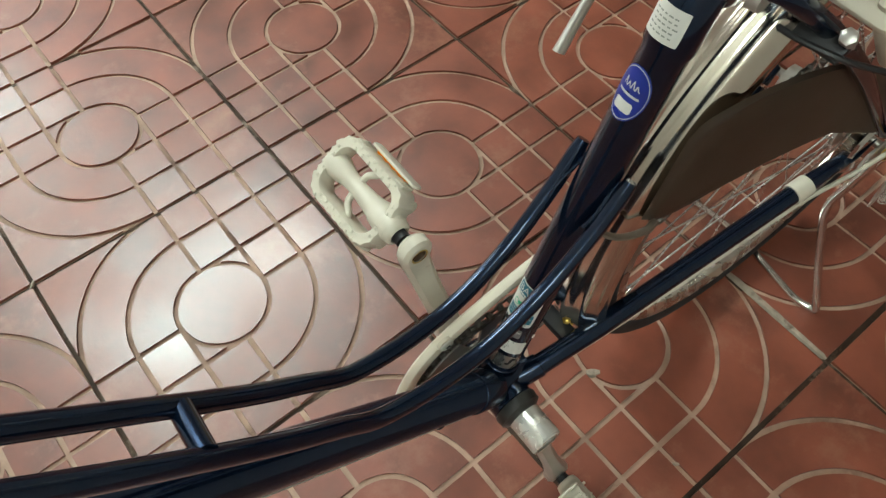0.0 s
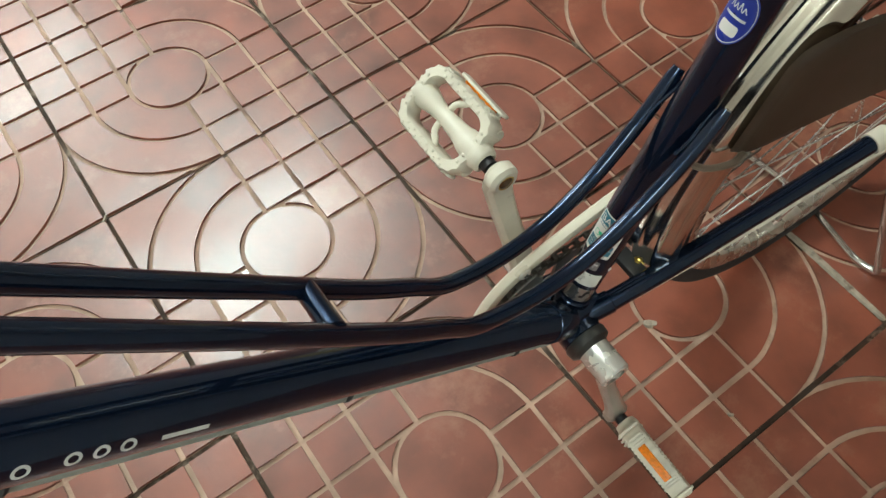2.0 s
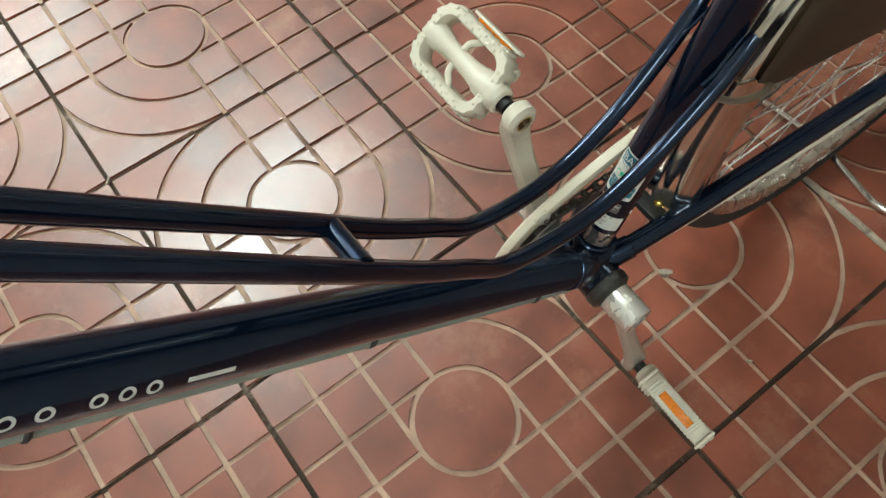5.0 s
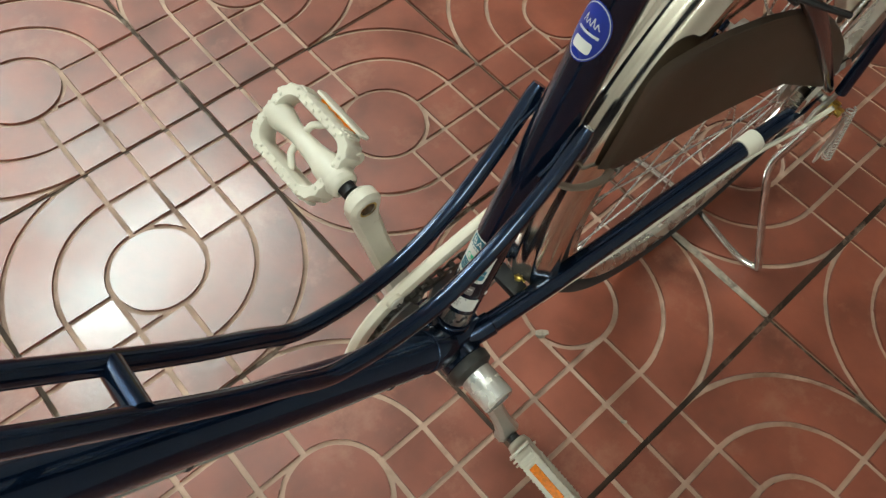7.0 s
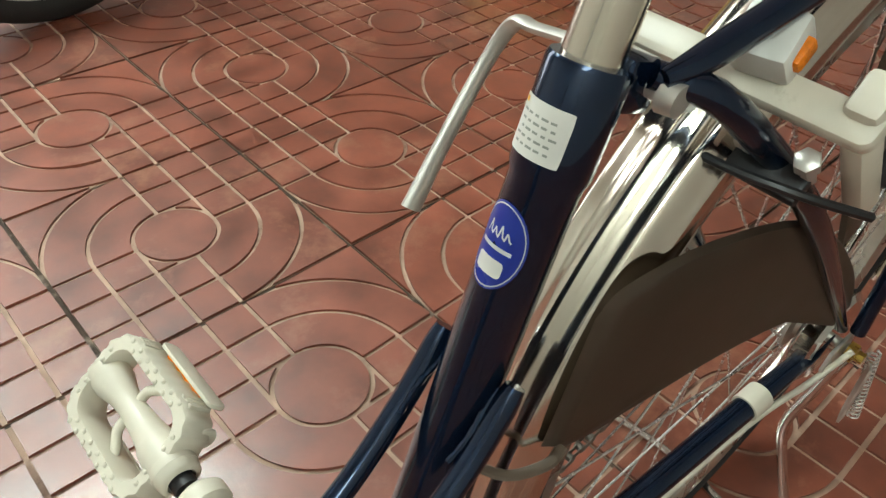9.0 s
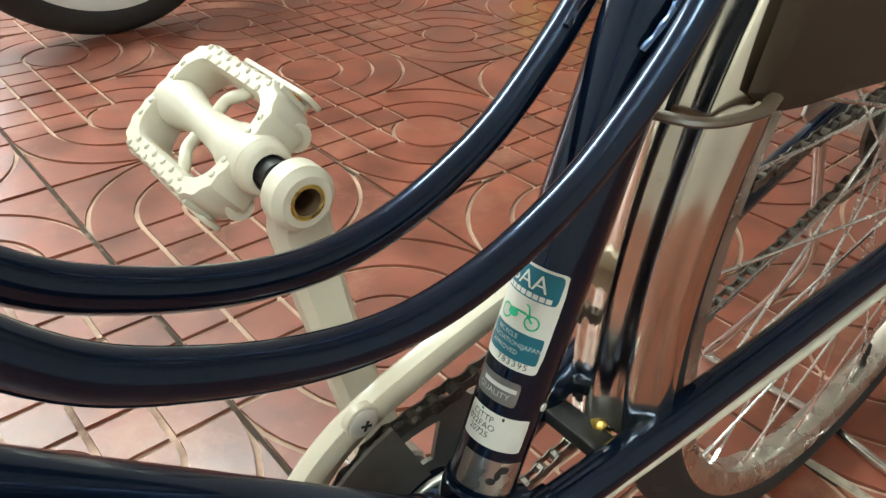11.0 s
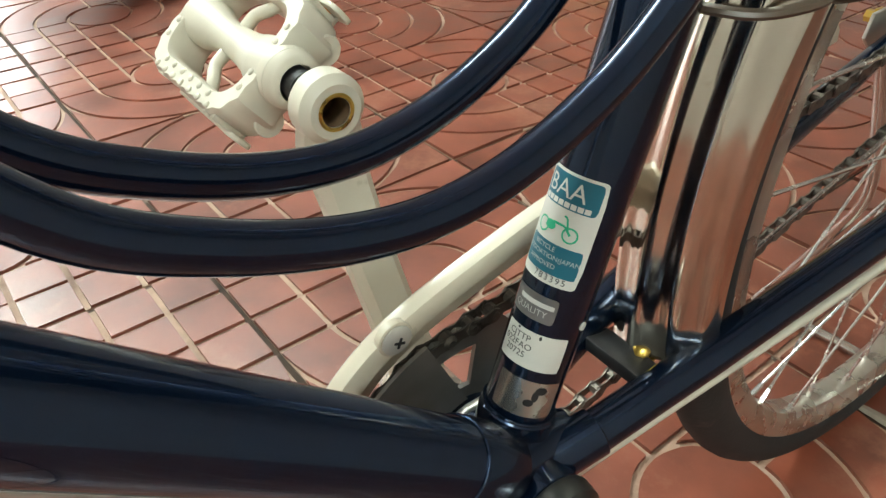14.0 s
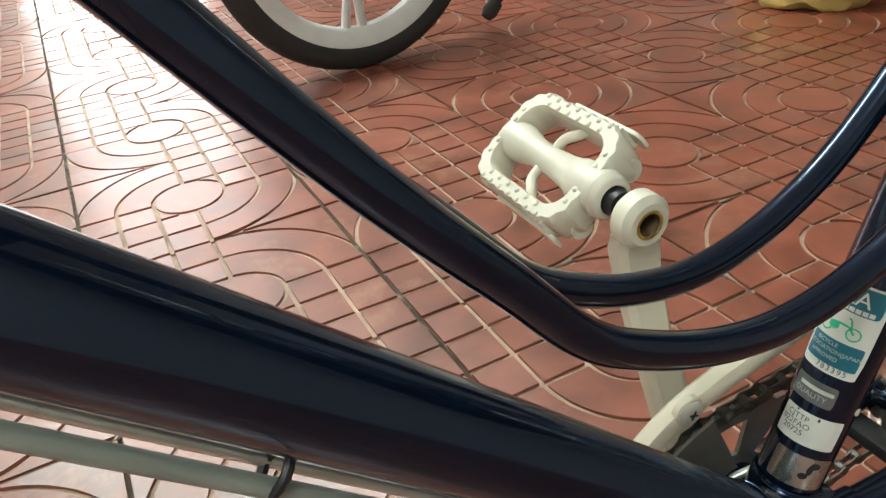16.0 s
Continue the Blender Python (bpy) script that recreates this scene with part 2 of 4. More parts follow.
def rounded(w, h, r, n=5):
    """The outline of a rounded rectangle round the origin."""
    out = []
    for cx, cy, a0 in ((w / 2 - r, h / 2 - r, 0), (-w / 2 + r, h / 2 - r, 90), (-w / 2 + r, -h / 2 + r, 180), (w / 2 - r, -h / 2 + r, 270)):
        for k in range(n + 1):
            a = radians(a0 + 90 * k / n)
            out.append((cx + r * math.cos(a), cy + r * math.sin(a)))
    return out


def turn_to(axis):
    """The turn that lays z along the axis."""
    return Vector(axis).to_track_quat("Z", "Y").to_matrix().to_4x4()


# ---- the bicycle ----
# Its own axes: x to the rear, y to its right, z up; the root lies on the floor under the crank axle.
bike = thing("bicycle", "dark navy step-through city bicycle standing on its rear stand", "bicycle", pose(0.158, -0.394, 0, 0, 0, -1.5))
BB = Vector((-0.007, 0.001, 0.254))
HUB = Vector((0.448, -0.004, 0.346))
SEAT_AXIS = Vector((0.314, 0.012, 0.949)).normalized()
DOWN_FOOT = Vector((-0.007, -0.011, 0.262))
DOWN_AXIS = Vector((-0.500, -0.0075, 0.484)).normalized()
SEAT_R, DOWN_R = 0.0163, 0.0186


def seat_at(z):
    return BB + SEAT_AXIS * ((z - BB.z) / SEAT_AXIS.z)


def down_at(d):
    return DOWN_FOOT + DOWN_AXIS * d


def simple_tube(name, pts, radius, mat, parent, label="", sides=20, smooth_n=0, flat=1.0, up=None):
    bm = bmesh.new()
    line = spline(pts, smooth_n) if smooth_n else pts
    if isinstance(radius, (list, tuple)) and smooth_n:
        radius = np.interp(np.linspace(0, len(radius) - 1, len(line)), range(len(radius)), radius).tolist()
    tube(bm, line, radius, sides, True, flat, up)
    return part(name, bm, mat, parent, label)


def build_frame():
    bm = bmesh.new()
    tube(bm, [down_at(0.02), down_at(0.052), down_at(0.054), down_at(0.35), down_at(0.74)], [DOWN_R + 0.0015, DOWN_R + 0.0015, DOWN_R, DOWN_R, DOWN_R], 40)
    part("down_tube", bm, NAVY, bike)
    bm = bmesh.new()
    zs = [0.262, 0.288, 0.290, 0.45, 0.618, 0.622, 0.664, 0.666]
    rs = [SEAT_R + 0.0018, SEAT_R + 0.0018, SEAT_R, SEAT_R, SEAT_R, SEAT_R + 0.0016, SEAT_R + 0.0016, SEAT_R + 0.0006]
    tube(bm, [seat_at(z) for z in zs], rs, 40)
    part("seat_tube", bm, NAVY, bike)
    bm = bmesh.new()
    lathe(bm, [(-0.036, 0.0), (-0.036, 0.0205), (-0.034, 0.0222), (0.034, 0.0222), (0.036, 0.0205), (0.036, 0.0)], BB, (0, 1, 0), 40)
    part("bottom_bracket_shell", bm, NAVY, bike)
    for at, axis, r in ((down_at(0.053), DOWN_AXIS, DOWN_R), (seat_at(0.2895), SEAT_AXIS, SEAT_R)):
        bm = bmesh.new()
        lathe(bm, [(0.0009 * math.cos(a), r + 0.0006 + 0.0009 * math.sin(a)) for a in (2 * math.pi * k / 8 for k in range(8))], at, axis, 40, True)
        part("lug_ring", bm, NAVY, bike)
    # swollen lug where the tubes and stays run together
    bm = bmesh.new()
    tube(bm, [BB + Vector((-0.030, -0.008, 0.034)), BB + Vector((-0.012, -0.010, 0.017)), BB + Vector((0.010, -0.008, 0.010)), BB + Vector((0.034, -0.012, 0.014))], [0.014, 0.0195, 0.0185, 0.010], 28)
    part("lug", bm, NAVY, bike)
    for s in (-1, 1):
        pts = [(-0.52, 0.0110, -0.0060, 0.925), (-0.42, 0.0118, -0.0090, 0.8030), (-0.34, 0.0132, -0.0115, 0.7025), (-0.27, 0.0155, -0.0132, 0.6140), (-0.21, 0.0172, -0.0146, 0.5402), (-0.175, 0.0182, -0.0148, 0.5017), (-0.15, 0.0189, -0.0150, 0.4738),
               (-0.125, 0.0196, -0.0130, 0.4572), (-0.095, 0.0204, -0.0102, 0.4440), (-0.065, 0.0212, -0.0075, 0.4375), (-0.035, 0.0220, -0.0051, 0.4393), (-0.005, 0.0227, -0.0022, 0.4480), (0.025, 0.0234, 0.0009, 0.4630), (0.060, 0.0243, 0.0042, 0.4920), (0.087, 0.0244, 0.0068, 0.5240)]
        bm = bmesh.new()
        rise = [(0.0115 if s < 0 else -0.0020) * min(1.0, max(0.0, (-0.16 - x) / 0.12)) * -s for x, y, mid, z in pts]
        line = spline([(x, mid + s * y - 0.6 * up, z + up) for (x, y, mid, z), up in zip(pts, rise)], 6)
        r = [0.0066] * (len(line) - 3) + [0.0066, 0.0063, 0.0052]
        tube(bm, line, r, 24)
        part("top_tube", bm, NAVY, bike)
        # weld bead where it meets the seat tube
        bm = bmesh.new()
        tube(bm, spline([(0.052 + 0.030 * k / 5, s * (0.0178 + 0.0012 * math.sin(k)) + 0.005, 0.491 + 0.030 * k / 5) for k in range(6)], 3), [0.0017 + 0.0003 * math.sin(2.1 * k) for k in range(16)], 8)
        part("weld_bead", bm, NAVY, bike)
        # chain stay and seat stay
        bm = bmesh.new()
        tube(bm, [(0.006, s * 0.016, 0.262), (0.034, s * 0.0215, 0.2695), (0.0345, s * 0.0217, 0.2696), (0.10, s * 0.031, 0.286), (0.25, s * 0.046, 0.3165), (0.347, s * 0.0545, 0.3325), (0.42, s * 0.061, 0.345), (0.446, s * 0.063, 0.351)],
             [0.0125, 0.0122, 0.0108, 0.0105, 0.0102, 0.0098, 0.0075, 0.004], 24)
        part("chain_stay", bm, NAVY, bike)
        simple_tube("seat_stay", [(0.148, s * 0.014 + 0.004, 0.661), (0.178, s * 0.033, 0.645), (0.28, s * 0.055, 0.549), (0.442, s * 0.068, 0.366)], [0.006, 0.0075, 0.0075, 0.005], NAVY, bike, smooth_n=5)
        simple_tube("carrier_arm", [(0.146, s * 0.020 + 0.004, 0.662), (0.170, s * 0.024 + 0.003, 0.668), (0.26, s * 0.032, 0.694), (0.50, s * 0.040, 0.735)], [0.004, 0.0068, 0.0072, 0.0072], NAVY, bike, smooth_n=5)
    simple_tube("cross_strut", [(-0.240, -0.034, 0.588), (-0.240, 0.000, 0.579)], 0.0068, NAVY, bike)
    simple_tube("carrier_leg", [(0.440, -0.080, 0.372), (0.445, -0.074, 0.51), (0.445, -0.064, 0.62), (0.445, -0.050, 0.725)], 0.0062, NAVY, bike, smooth_n=5)
    simple_tube("carrier_leg", [(0.440, 0.080, 0.372), (0.445, 0.074, 0.51), (0.445, 0.064, 0.62), (0.445, 0.050, 0.725)], 0.0062, NAVY, bike, smooth_n=5)
    # bridge behind the bottom bracket, with the mudguard's bolt
    bm = bmesh.new()
    box(bm, (0.020, 0.060, 0.007), pose(0.074, 0.0, 0.278, 0, 14, 0), 0.0015)
    part("stay_bridge", bm, BLACK, bike, "black steel bridge between the chain stays")
    bm = bmesh.new()
    lathe(bm, [(0, 0.0), (0, 0.0085), (0.001, 0.009), (0.002, 0.0085), (0.002, 0.005), (0.0075, 0.0046), (0.0085, 0.003), (0.0085, 0)], (0.086, -0.004, 0.2765), (-0.5, -0.25, 0.82), 6)
    part("bolt", bm, BRASS, bike, "yellow-plated hexagon bolt")
    # clear band round the chain stay
    a, b = Vector((0.338, -0.0537, 0.3311)), Vector((0.358, -0.0554, 0.3345))
    simple_tube("cable_band", [a, b], 0.0116, IVORY, bike, "pale plastic band", 24)
    # cable along the underside of the chain stay
    simple_tube("brake_cable", [(0.012, -0.012, 0.226), (0.06, -0.030, 0.262), (0.20, -0.048, 0.291), (0.34, -0.062, 0.318), (0.40, -0.074, 0.332), (0.425, -0.086, 0.365)], 0.0027, IVORY, bike, "pale cable sheath", 10, 6)
    # bolts on the seat tube
    for z, ph in ((0.3374, -0.20),):
        c = seat_at(z)
        n = Vector((-math.sin(ph), -math.cos(ph), 0))
        bm = bmesh.new()
        lathe(bm, [(0, 0.0021), (0.0008, 0.0019), (0.0012, 0)], c + n * (SEAT_R - 0.0002), n, 10)
        part("paint_chip", bm, WHITE, bike)


def build_cables():
    nrm = Vector((0, -1, 0)).cross(DOWN_AXIS).normalized()
    if nrm.z > 0:
        nrm = -nrm
    for off, side, r, m, lb in ((0.0265, -0.006, 0.0032, CABLE, "grey-green brake cable sheath"), (0.0245, 0.004, 0.0025, ALLOY, "bare steel gear cable sheath")):
        pts = [down_at(d) + nrm * (off + 0.002 * math.sin(5 * d)) + Vector((0, side, 0)) for d in np.linspace(0.02, 0.74, 12).tolist()]
        simple_tube("brake_cable", pts, r, m, bike, lb, 12, 4)
    for d in (0.085, 0.305, 0.525):
        c = down_at(d) + nrm * (DOWN_R + 0.0065) + Vector((0, -0.003, 0))
        bm = bmesh.new()
        e1, e2 = nrm, Vector((0, 1, 0))
        tube(bm, [c + 0.0075 * (math.cos(a) * e1 + 0.85 * math.sin(a) * e2) for a in np.linspace(0, 2 * math.pi, 17).tolist()], 0.0017, 8, False)
        part("cable_clip", bm, BLACK, bike, "black cable clip")


def crank(side, foot, y_in, thick):
    """A crank arm from the axle to the pedal's hole."""
    bm = bmesh.new()
    y0 = side * 0.047
    p0, p1 = Vector((BB.x, side * 0.062, BB.z)), Vector((foot[0], side * (y_in + thick / 2), foot[1]))
    line = [p0.lerp(p1, t) for t in (0.0, 0.12, 0.30, 0.55, 0.75, 0.90, 0.95)]
    bends = (0, -0.001, -0.004, -0.003, 0.001, 0.002, 0.0015) if side < 0 else (0, 0.003, 0.008, 0.013, 0.013, 0.009, 0.006)
    for q, bend in zip(line, bends):
        q.y += side * bend
    across = (p1 - p0).cross(Vector((0, 1, 0))).normalized()
    rings = []
    widths = (0.0150, 0.0135, 0.0122, 0.0120, 0.0128, 0.0142, 0.0125) if side > 0 else (0.0135, 0.0110, 0.0092, 0.0088, 0.0096, 0.0122, 0.0125)
    for q, w in zip(line, widths):
        h = thick / 2
        c = 0.004
        prof = [(-w, -h + c), (-w + c, -h), (w - c, -h), (w, -h + c), (w, h - c), (w - c, h), (-w + c, h), (-w, h - c)]
        rings.append([bm.verts.new(q + across * a + Vector((0, b, 0))) for a, b in prof])
    for a, b in zip(rings, rings[1:]):
        for k in range(8):
            bm.faces.new((a[k], a[(k + 1) % 8], b[(k + 1) % 8], b[k]))
    bm.faces.new(rings[0][::-1])
    bm.faces.new(rings[-1])
    # rounded end with a threaded hole
    h, c = thick / 2, 0.0035
    lathe(bm, [(-h, 0.0063), (-h, 0.0115), (-h + c, 0.0150), (h - c, 0.0150), (h, 0.0115), (h, 0.0063)], p1, (0, 1, 0), 32)
    # boss at the axle
    yb = side * 0.083
    ys = sorted((y0, yb))
    arm = part("crank_arm", bm, ALLOY if side < 0 else IVORY, bike, "silver aluminium crank arm")
    bm = bmesh.new()
    lathe(bm, [(ys[0] - 0, 0.0105), (ys[0], 0.0150), (ys[0] + 0.002, 0.0168), (ys[1] - 0.002, 0.0168), (ys[1], 0.0155), (ys[1], 0.0105)], (BB.x, 0, BB.z), (0, 1, 0), 36)
    part("boss", bm, BOSS, arm, "bright aluminium crank boss")
    bm = bmesh.new()
    lathe(bm, [(-h + 0.0008, 0.0066), (-h + 0.002, 0.0058), (h - 0.003, 0.0056), (h - 0.003, 0)], p1, (0, side, 0), 24)
    part("thread", bm, RUST, arm, "rusty pedal thread")
    bm = bmesh.new()
    lathe(bm, [(-h - 0.0002, 0.0064), (-h - 0.0006, 0.0072), (-h - 0.0002, 0.0082)], p1, (0, side, 0), 24)
    part("thread_rim", bm, BRASS, arm)
    bm = bmesh.new()
    lathe(bm, [(0.079, 0.0106), (0.0795, 0.009), (0.0765, 0.008), (0.0765, 0.0)], (BB.x, 0, BB.z), (0, side, 0), 20)
    part("axle_cap", bm, GREY, arm, "dark crank bolt")
    return p1


def even(outline, n):
    """The closed outline again, as n points at even steps from the middle of its right side."""
    p = [(max(x for x, y in outline), 0.0)] + [q for q in outline if q[1] > 0] + [q for q in outline if q[1] <= 0]
    p.append(p[0])
    run = np.cumsum([0] + [math.dist(a, b) for a, b in zip(p, p[1:])])
    at = np.linspace(0, run[-1], n + 1)[:-1]
    return list(zip(np.interp(at, run, [q[0] for q in p]).tolist(), np.interp(at, run, [q[1] for q in p]).tolist()))


STUD = []


def stud(body, m):
    if not STUD:
        bm = bmesh.new()
        lathe(bm, [(0, 0.0018), (0.0010, 0.0016), (0.0015, 0.0009), (0.0015, 0)], (0, 0, 0), (0, 0, 1), 8)
        ob = part("stud", bm, IVORY, body)
        STUD.append(ob.data)
    else:
        ob = new("stud", STUD[0])
        ob.parent = body
    ob.matrix_basis = m


def pedal(side, hole, angle, y_from):
    """A platform pedal with a studded frame, a waisted barrel, arms and reflectors."""
    a = radians(angle)
    e1, e2 = Vector((math.cos(a), 0, math.sin(a))), Vector((0, side, 0))
    n = e1.cross(e2)
    if n.z < 0:
        n = -n
    L, W, T = 0.092, 0.066, 0.022
    c = Vector((hole.x, side * (y_from + L / 2), hole.z))
    m = Matrix((e1, e2, n)).transposed().to_4x4()
    m.translation = c
    bm = bmesh.new()
    outer, inner = even(rounded(W, L, 0.018, 6), 112), even(rounded(W - 0.0185, L - 0.0175, 0.013, 6), 112)
    wave = [1 + 0.016 * math.cos(2 * math.pi * i / 4) for i in range(112)]
    lev = []
    for outline, zz, grow in ((outer, -T / 2, 0.965), (outer, -T / 2 + 0.002, 1), (outer, T / 2 - 0.002, 1), (outer, T / 2, 0.965), (inner, T / 2, 1.03), (inner, T / 2 - 0.002, 0.99), (inner, -T / 2 + 0.002, 0.99), (inner, -T / 2, 1.03)):
        lev.append([bm.verts.new((x * grow * (w if outline is outer else 1), y * (1 - (1 - grow) * 0.7) * (w if outline is outer else 1), zz)) for (x, y), w in zip(outline, wave)])
    k = len(outer)
    for i in range(len(lev)):
        p, q = lev[i], lev[(i + 1) % len(lev)]
        for j in range(k):
            bm.faces.new((p[j], p[(j + 1) % k], q[(j + 1) % k], q[j]))
    bmesh.ops.transform(bm, matrix=m, verts=bm.verts)
    body = part("pedal", bm, IVORY, bike, "worn off-white plastic platform pedal")
    # barrel with a waist
    bm = bmesh.new()
    lathe(bm, [(-L / 2 - 0.004, 0.0), (-L / 2 - 0.004, 0.0135), (-L / 2 + 0.012, 0.0132), (-L / 2 + 0.020, 0.0122), (-L / 2 + 0.021, 0.0112), (-L / 2 + 0.034, 0.0092), (0.006, 0.0078), (0.018, 0.0088), (0.031, 0.0122), (0.042, 0.0125)], c, e2, 28)
    part("barrel", bm, IVORY, body)
    bm = bmesh.new()
    lathe(bm, [(-L / 2 - 0.0105, 0.0085), (-L / 2 - 0.0095, 0.0110), (-L / 2 - 0.0085, 0.0122), (-L / 2 - 0.002, 0.0138), (-L / 2 + 0.004, 0.0132), (-L / 2 + 0.006, 0.0110)], c, e2, 28)
    part("collar", bm, IVORY, body)
    for d in (-1, 1):
        bm = bmesh.new()
        tube(bm, [m @ Vector(q) for q in spline([(d * 0.007, 0.006, 0), (d * 0.015, 0.004, 0.001), (d * 0.021, -0.003, 0.001), (d * 0.0265, -0.006, 0)], 4)], 0.0032, 10)
        part("arm", bm, IVORY, body)
        for face in (-1, 1):
            spots = [(d * xo, -L / 2 + 0.017 + i * 0.0098 + row * 0.0049) for row, xo in ((0, 0.0305), (1, 0.0262)) for i in range(7 - row)] + [(-0.016 + i * 0.008, d * (L / 2 - 0.0055)) for i in range(5)]
            for sx, sy in spots:
                stud(body, m @ Matrix.Translation((sx, sy, face * (T / 2 - 0.0004))) @ pose(0, 0, 0, 0 if face > 0 else 180))
        # scalloped outer end of the frame
        for i in range(6):
            bm = bmesh.new()
            lathe(bm, [(-0.003, 0.0), (-0.003, 0.0019), (0.003, 0.0019), (0.003, 0.0)], m @ Vector((-0.0175 + i * 0.007, L / 2 - 0.0006, d * 0.0065)), n, 8)
            part("scallop", bm, IVORY, body)
        # fins at the inner end
        for f in range(3):
            bm = bmesh.new()
            lathe(bm, [(-0.0011, 0.0), (-0.0011, 0.0066), (0.0, 0.0072), (0.0011, 0.0066), (0.0011, 0.0)], m @ Vector((d * 0.0200, -L / 2 + 0.0085 + 0.0050 * (f - 1), -0.0095)), e2, 18)
            part("fin", bm, IVORY, body)
        bm = bmesh.new()
        if side < 0:
            box(bm, (0.0022, 0.044, 0.0095), m @ pose(d * (W / 2 + 0.0014), 0.001, -0.001), 0.0006)
        else:
            box(bm, (0.0054, 0.044, 0.0040), m @ pose(d * (W / 2 + 0.0006), -0.004, -0.0086), 0.0006)
        part("reflector", bm, ORANGE, body, "orange pedal reflector")
        if side > 0:
            bm = bmesh.new()
            plate(bm, rounded(0.062, 0.014, 0.005), 0.0026, m @ pose(d * (W / 2 + 0.0028), -0.006, -0.0090, 90, 0, 90), 0.0006)
            box(bm, (0.012, 0.052, 0.0024), m @ pose(d * (W / 2 - 0.0030), -0.004, -0.0120), 0.0006)
            part("reflector_housing", bm, IVORY, body)
        else:
            for end in (-1, 1):
                bm = bmesh.new()
                box(bm, (0.004, 0.0034, T + 0.005), m @ pose(d * (W / 2 + 0.0006), end * (L / 2 - 0.003), 0), 0.001)
                part("end_rib", bm, IVORY, body)
        for i in range(6):
            bm = bmesh.new()
            box(bm, (0.0026, 0.0026, T * 0.75), m @ pose(d * (W / 2 - 0.0003), -0.0330 + 0.0040 * i if i < 3 else 0.0270 + 0.0030 * (i - 4), 0), 0.0006)
            part("edge_tooth", bm, IVORY, body)
    bm = bmesh.new()
    lathe(bm, [(0, 0.0), (0, 0.0072), (0.016, 0.0072), (0.016, 0.0)], Vector((hole.x, side * (y_from - 0.017), hole.z)), (0, side, 0), 20)
    part("spindle", bm, BLACK, body, "greasy black pedal spindle")


def build_drive():
    # left cup and right side
    bm = bmesh.new()
    lathe(bm, [(0.034, 0.012), (0.034, 0.0225), (0.036, 0.0235), (0.044, 0.0225), (0.047, 0.0175), (0.049, 0.0165), (0.049, 0.010)], (BB.x, 0, BB.z), (0, -1, 0), 40)
    part("bearing_cup", bm, DARKCUP, bike, "dark grey bearing cup")
    lp = crank(-1, (0.027, 0.092), 0.080, 0.015)
    rp = crank(1, (-0.035, 0.4205), 0.0745, 0.016)
    pedal(-1, lp, 112, 0.113)
    pedal(1, rp + Vector((-0.003, 0, 0.004)), 38, 0.110)
    # chainring with five windows
    bm = bmesh.new()
    R, n = 0.0665, 66
    yc = 0.0285
    ring_o, ring_i = [], []
    for k in range(n):
        a = 2 * math.pi * k / n
        r = R + (0.0028 if k % 2 else -0.0006)
        ring_o.append((r * math.cos(a), r * math.sin(a)))
    web = []
    for k in range(n):
        a = 2 * math.pi * k / n
        web.append((0.055 * math.cos(a), 0.055 * math.sin(a)))
    vo = [bm.verts.new((BB.x + x, yc, BB.z + z)) for x, z in ring_o]
    vi = [bm.verts.new((BB.x + x, yc, BB.z + z)) for x, z in web]
    for k in range(n):
        bm.faces.new((vo[k], vo[(k + 1) % n], vi[(k + 1) % n], vi[k]))
    hubv = [bm.verts.new((BB.x + 0.030 * math.cos(2 * math.pi * k / n), yc, BB.z + 0.030 * math.sin(2 * math.pi * k / n))) for k in range(n)]
    for k in range(n):
        if (k * 6 / n + 0.15) % 1 < 0.45:
            bm.faces.new((vi[k], vi[(k + 1) % n], hubv[(k + 1) % n], hubv[k]))
    cv = bm.verts.new((BB.x, yc, BB.z))
    for k in range(n):
        bm.faces.new((hubv[k], hubv[(k + 1) % n], cv))
    g = bmesh.ops.extrude_face_region(bm, geom=bm.faces[:])
    bmesh.ops.translate(bm, verts=[v for v in g["geom"] if isinstance(v, bmesh.types.BMVert)], vec=(0, 0.0025, 0))
    part("chainring", bm, GREY, bike, "oily steel chainring with cut-outs")
    # dark plate of the chain case
    bm = bmesh.new()
    out = [(0.030 * math.cos(radians(a)), 0.030 * math.sin(radians(a))) for a in range(95, 165, 10)] + [(0.080 * math.cos(radians(a)), 0.080 * math.sin(radians(a))) for a in range(140, 106, -8)]
    plate(bm, out, 0.002, Matrix.Translation((BB.x, 0.0235, BB.z)) @ pose(0, 0, 0, 90, 0, 0))
    part("chain_case_bracket", bm, GREY, bike, "dark grey bracket of the chain guard")
    simple_tube("bracket_rod", [(BB.x + 0.014, 0.016, BB.z + 0.030), (BB.x - 0.002, 0.022, BB.z + 0.022), (BB.x - 0.035, 0.026, BB.z + 0.006)], 0.0024, ALLOY, bike, sides=10)
    # chain as rollers and plates along its loop
    R1, R2 = 0.0665, 0.033
    d = Vector((HUB.x - BB.x, HUB.z - BB.z))
    dist, ang = d.length, math.atan2(d.y, d.x)
    off = math.acos((R1 - R2) / dist)
    pts = []
    for k in range(40):
        a = ang + off + (2 * math.pi - 2 * off) * k / 39
        pts.append((BB.x + R1 * math.cos(a), BB.z + R1 * math.sin(a)))
    for k in range(16):
        a = ang - off + 2 * off * k / 15
        pts.append((HUB.x + R2 * math.cos(a), HUB.z + R2 * math.sin(a)))
    pts.append(pts[0])
    seg = np.cumsum([0] + [math.dist(p, q) for p, q in zip(pts, pts[1:])])
    count = int(seg[-1] / 0.0127)
    xs = np.interp(np.arange(count + 1) * seg[-1] / count, seg, [p[0] for p in pts]).tolist()
    zs = np.interp(np.arange(count + 1) * seg[-1] / count, seg, [p[1] for p in pts]).tolist()
    bm = bmesh.new()
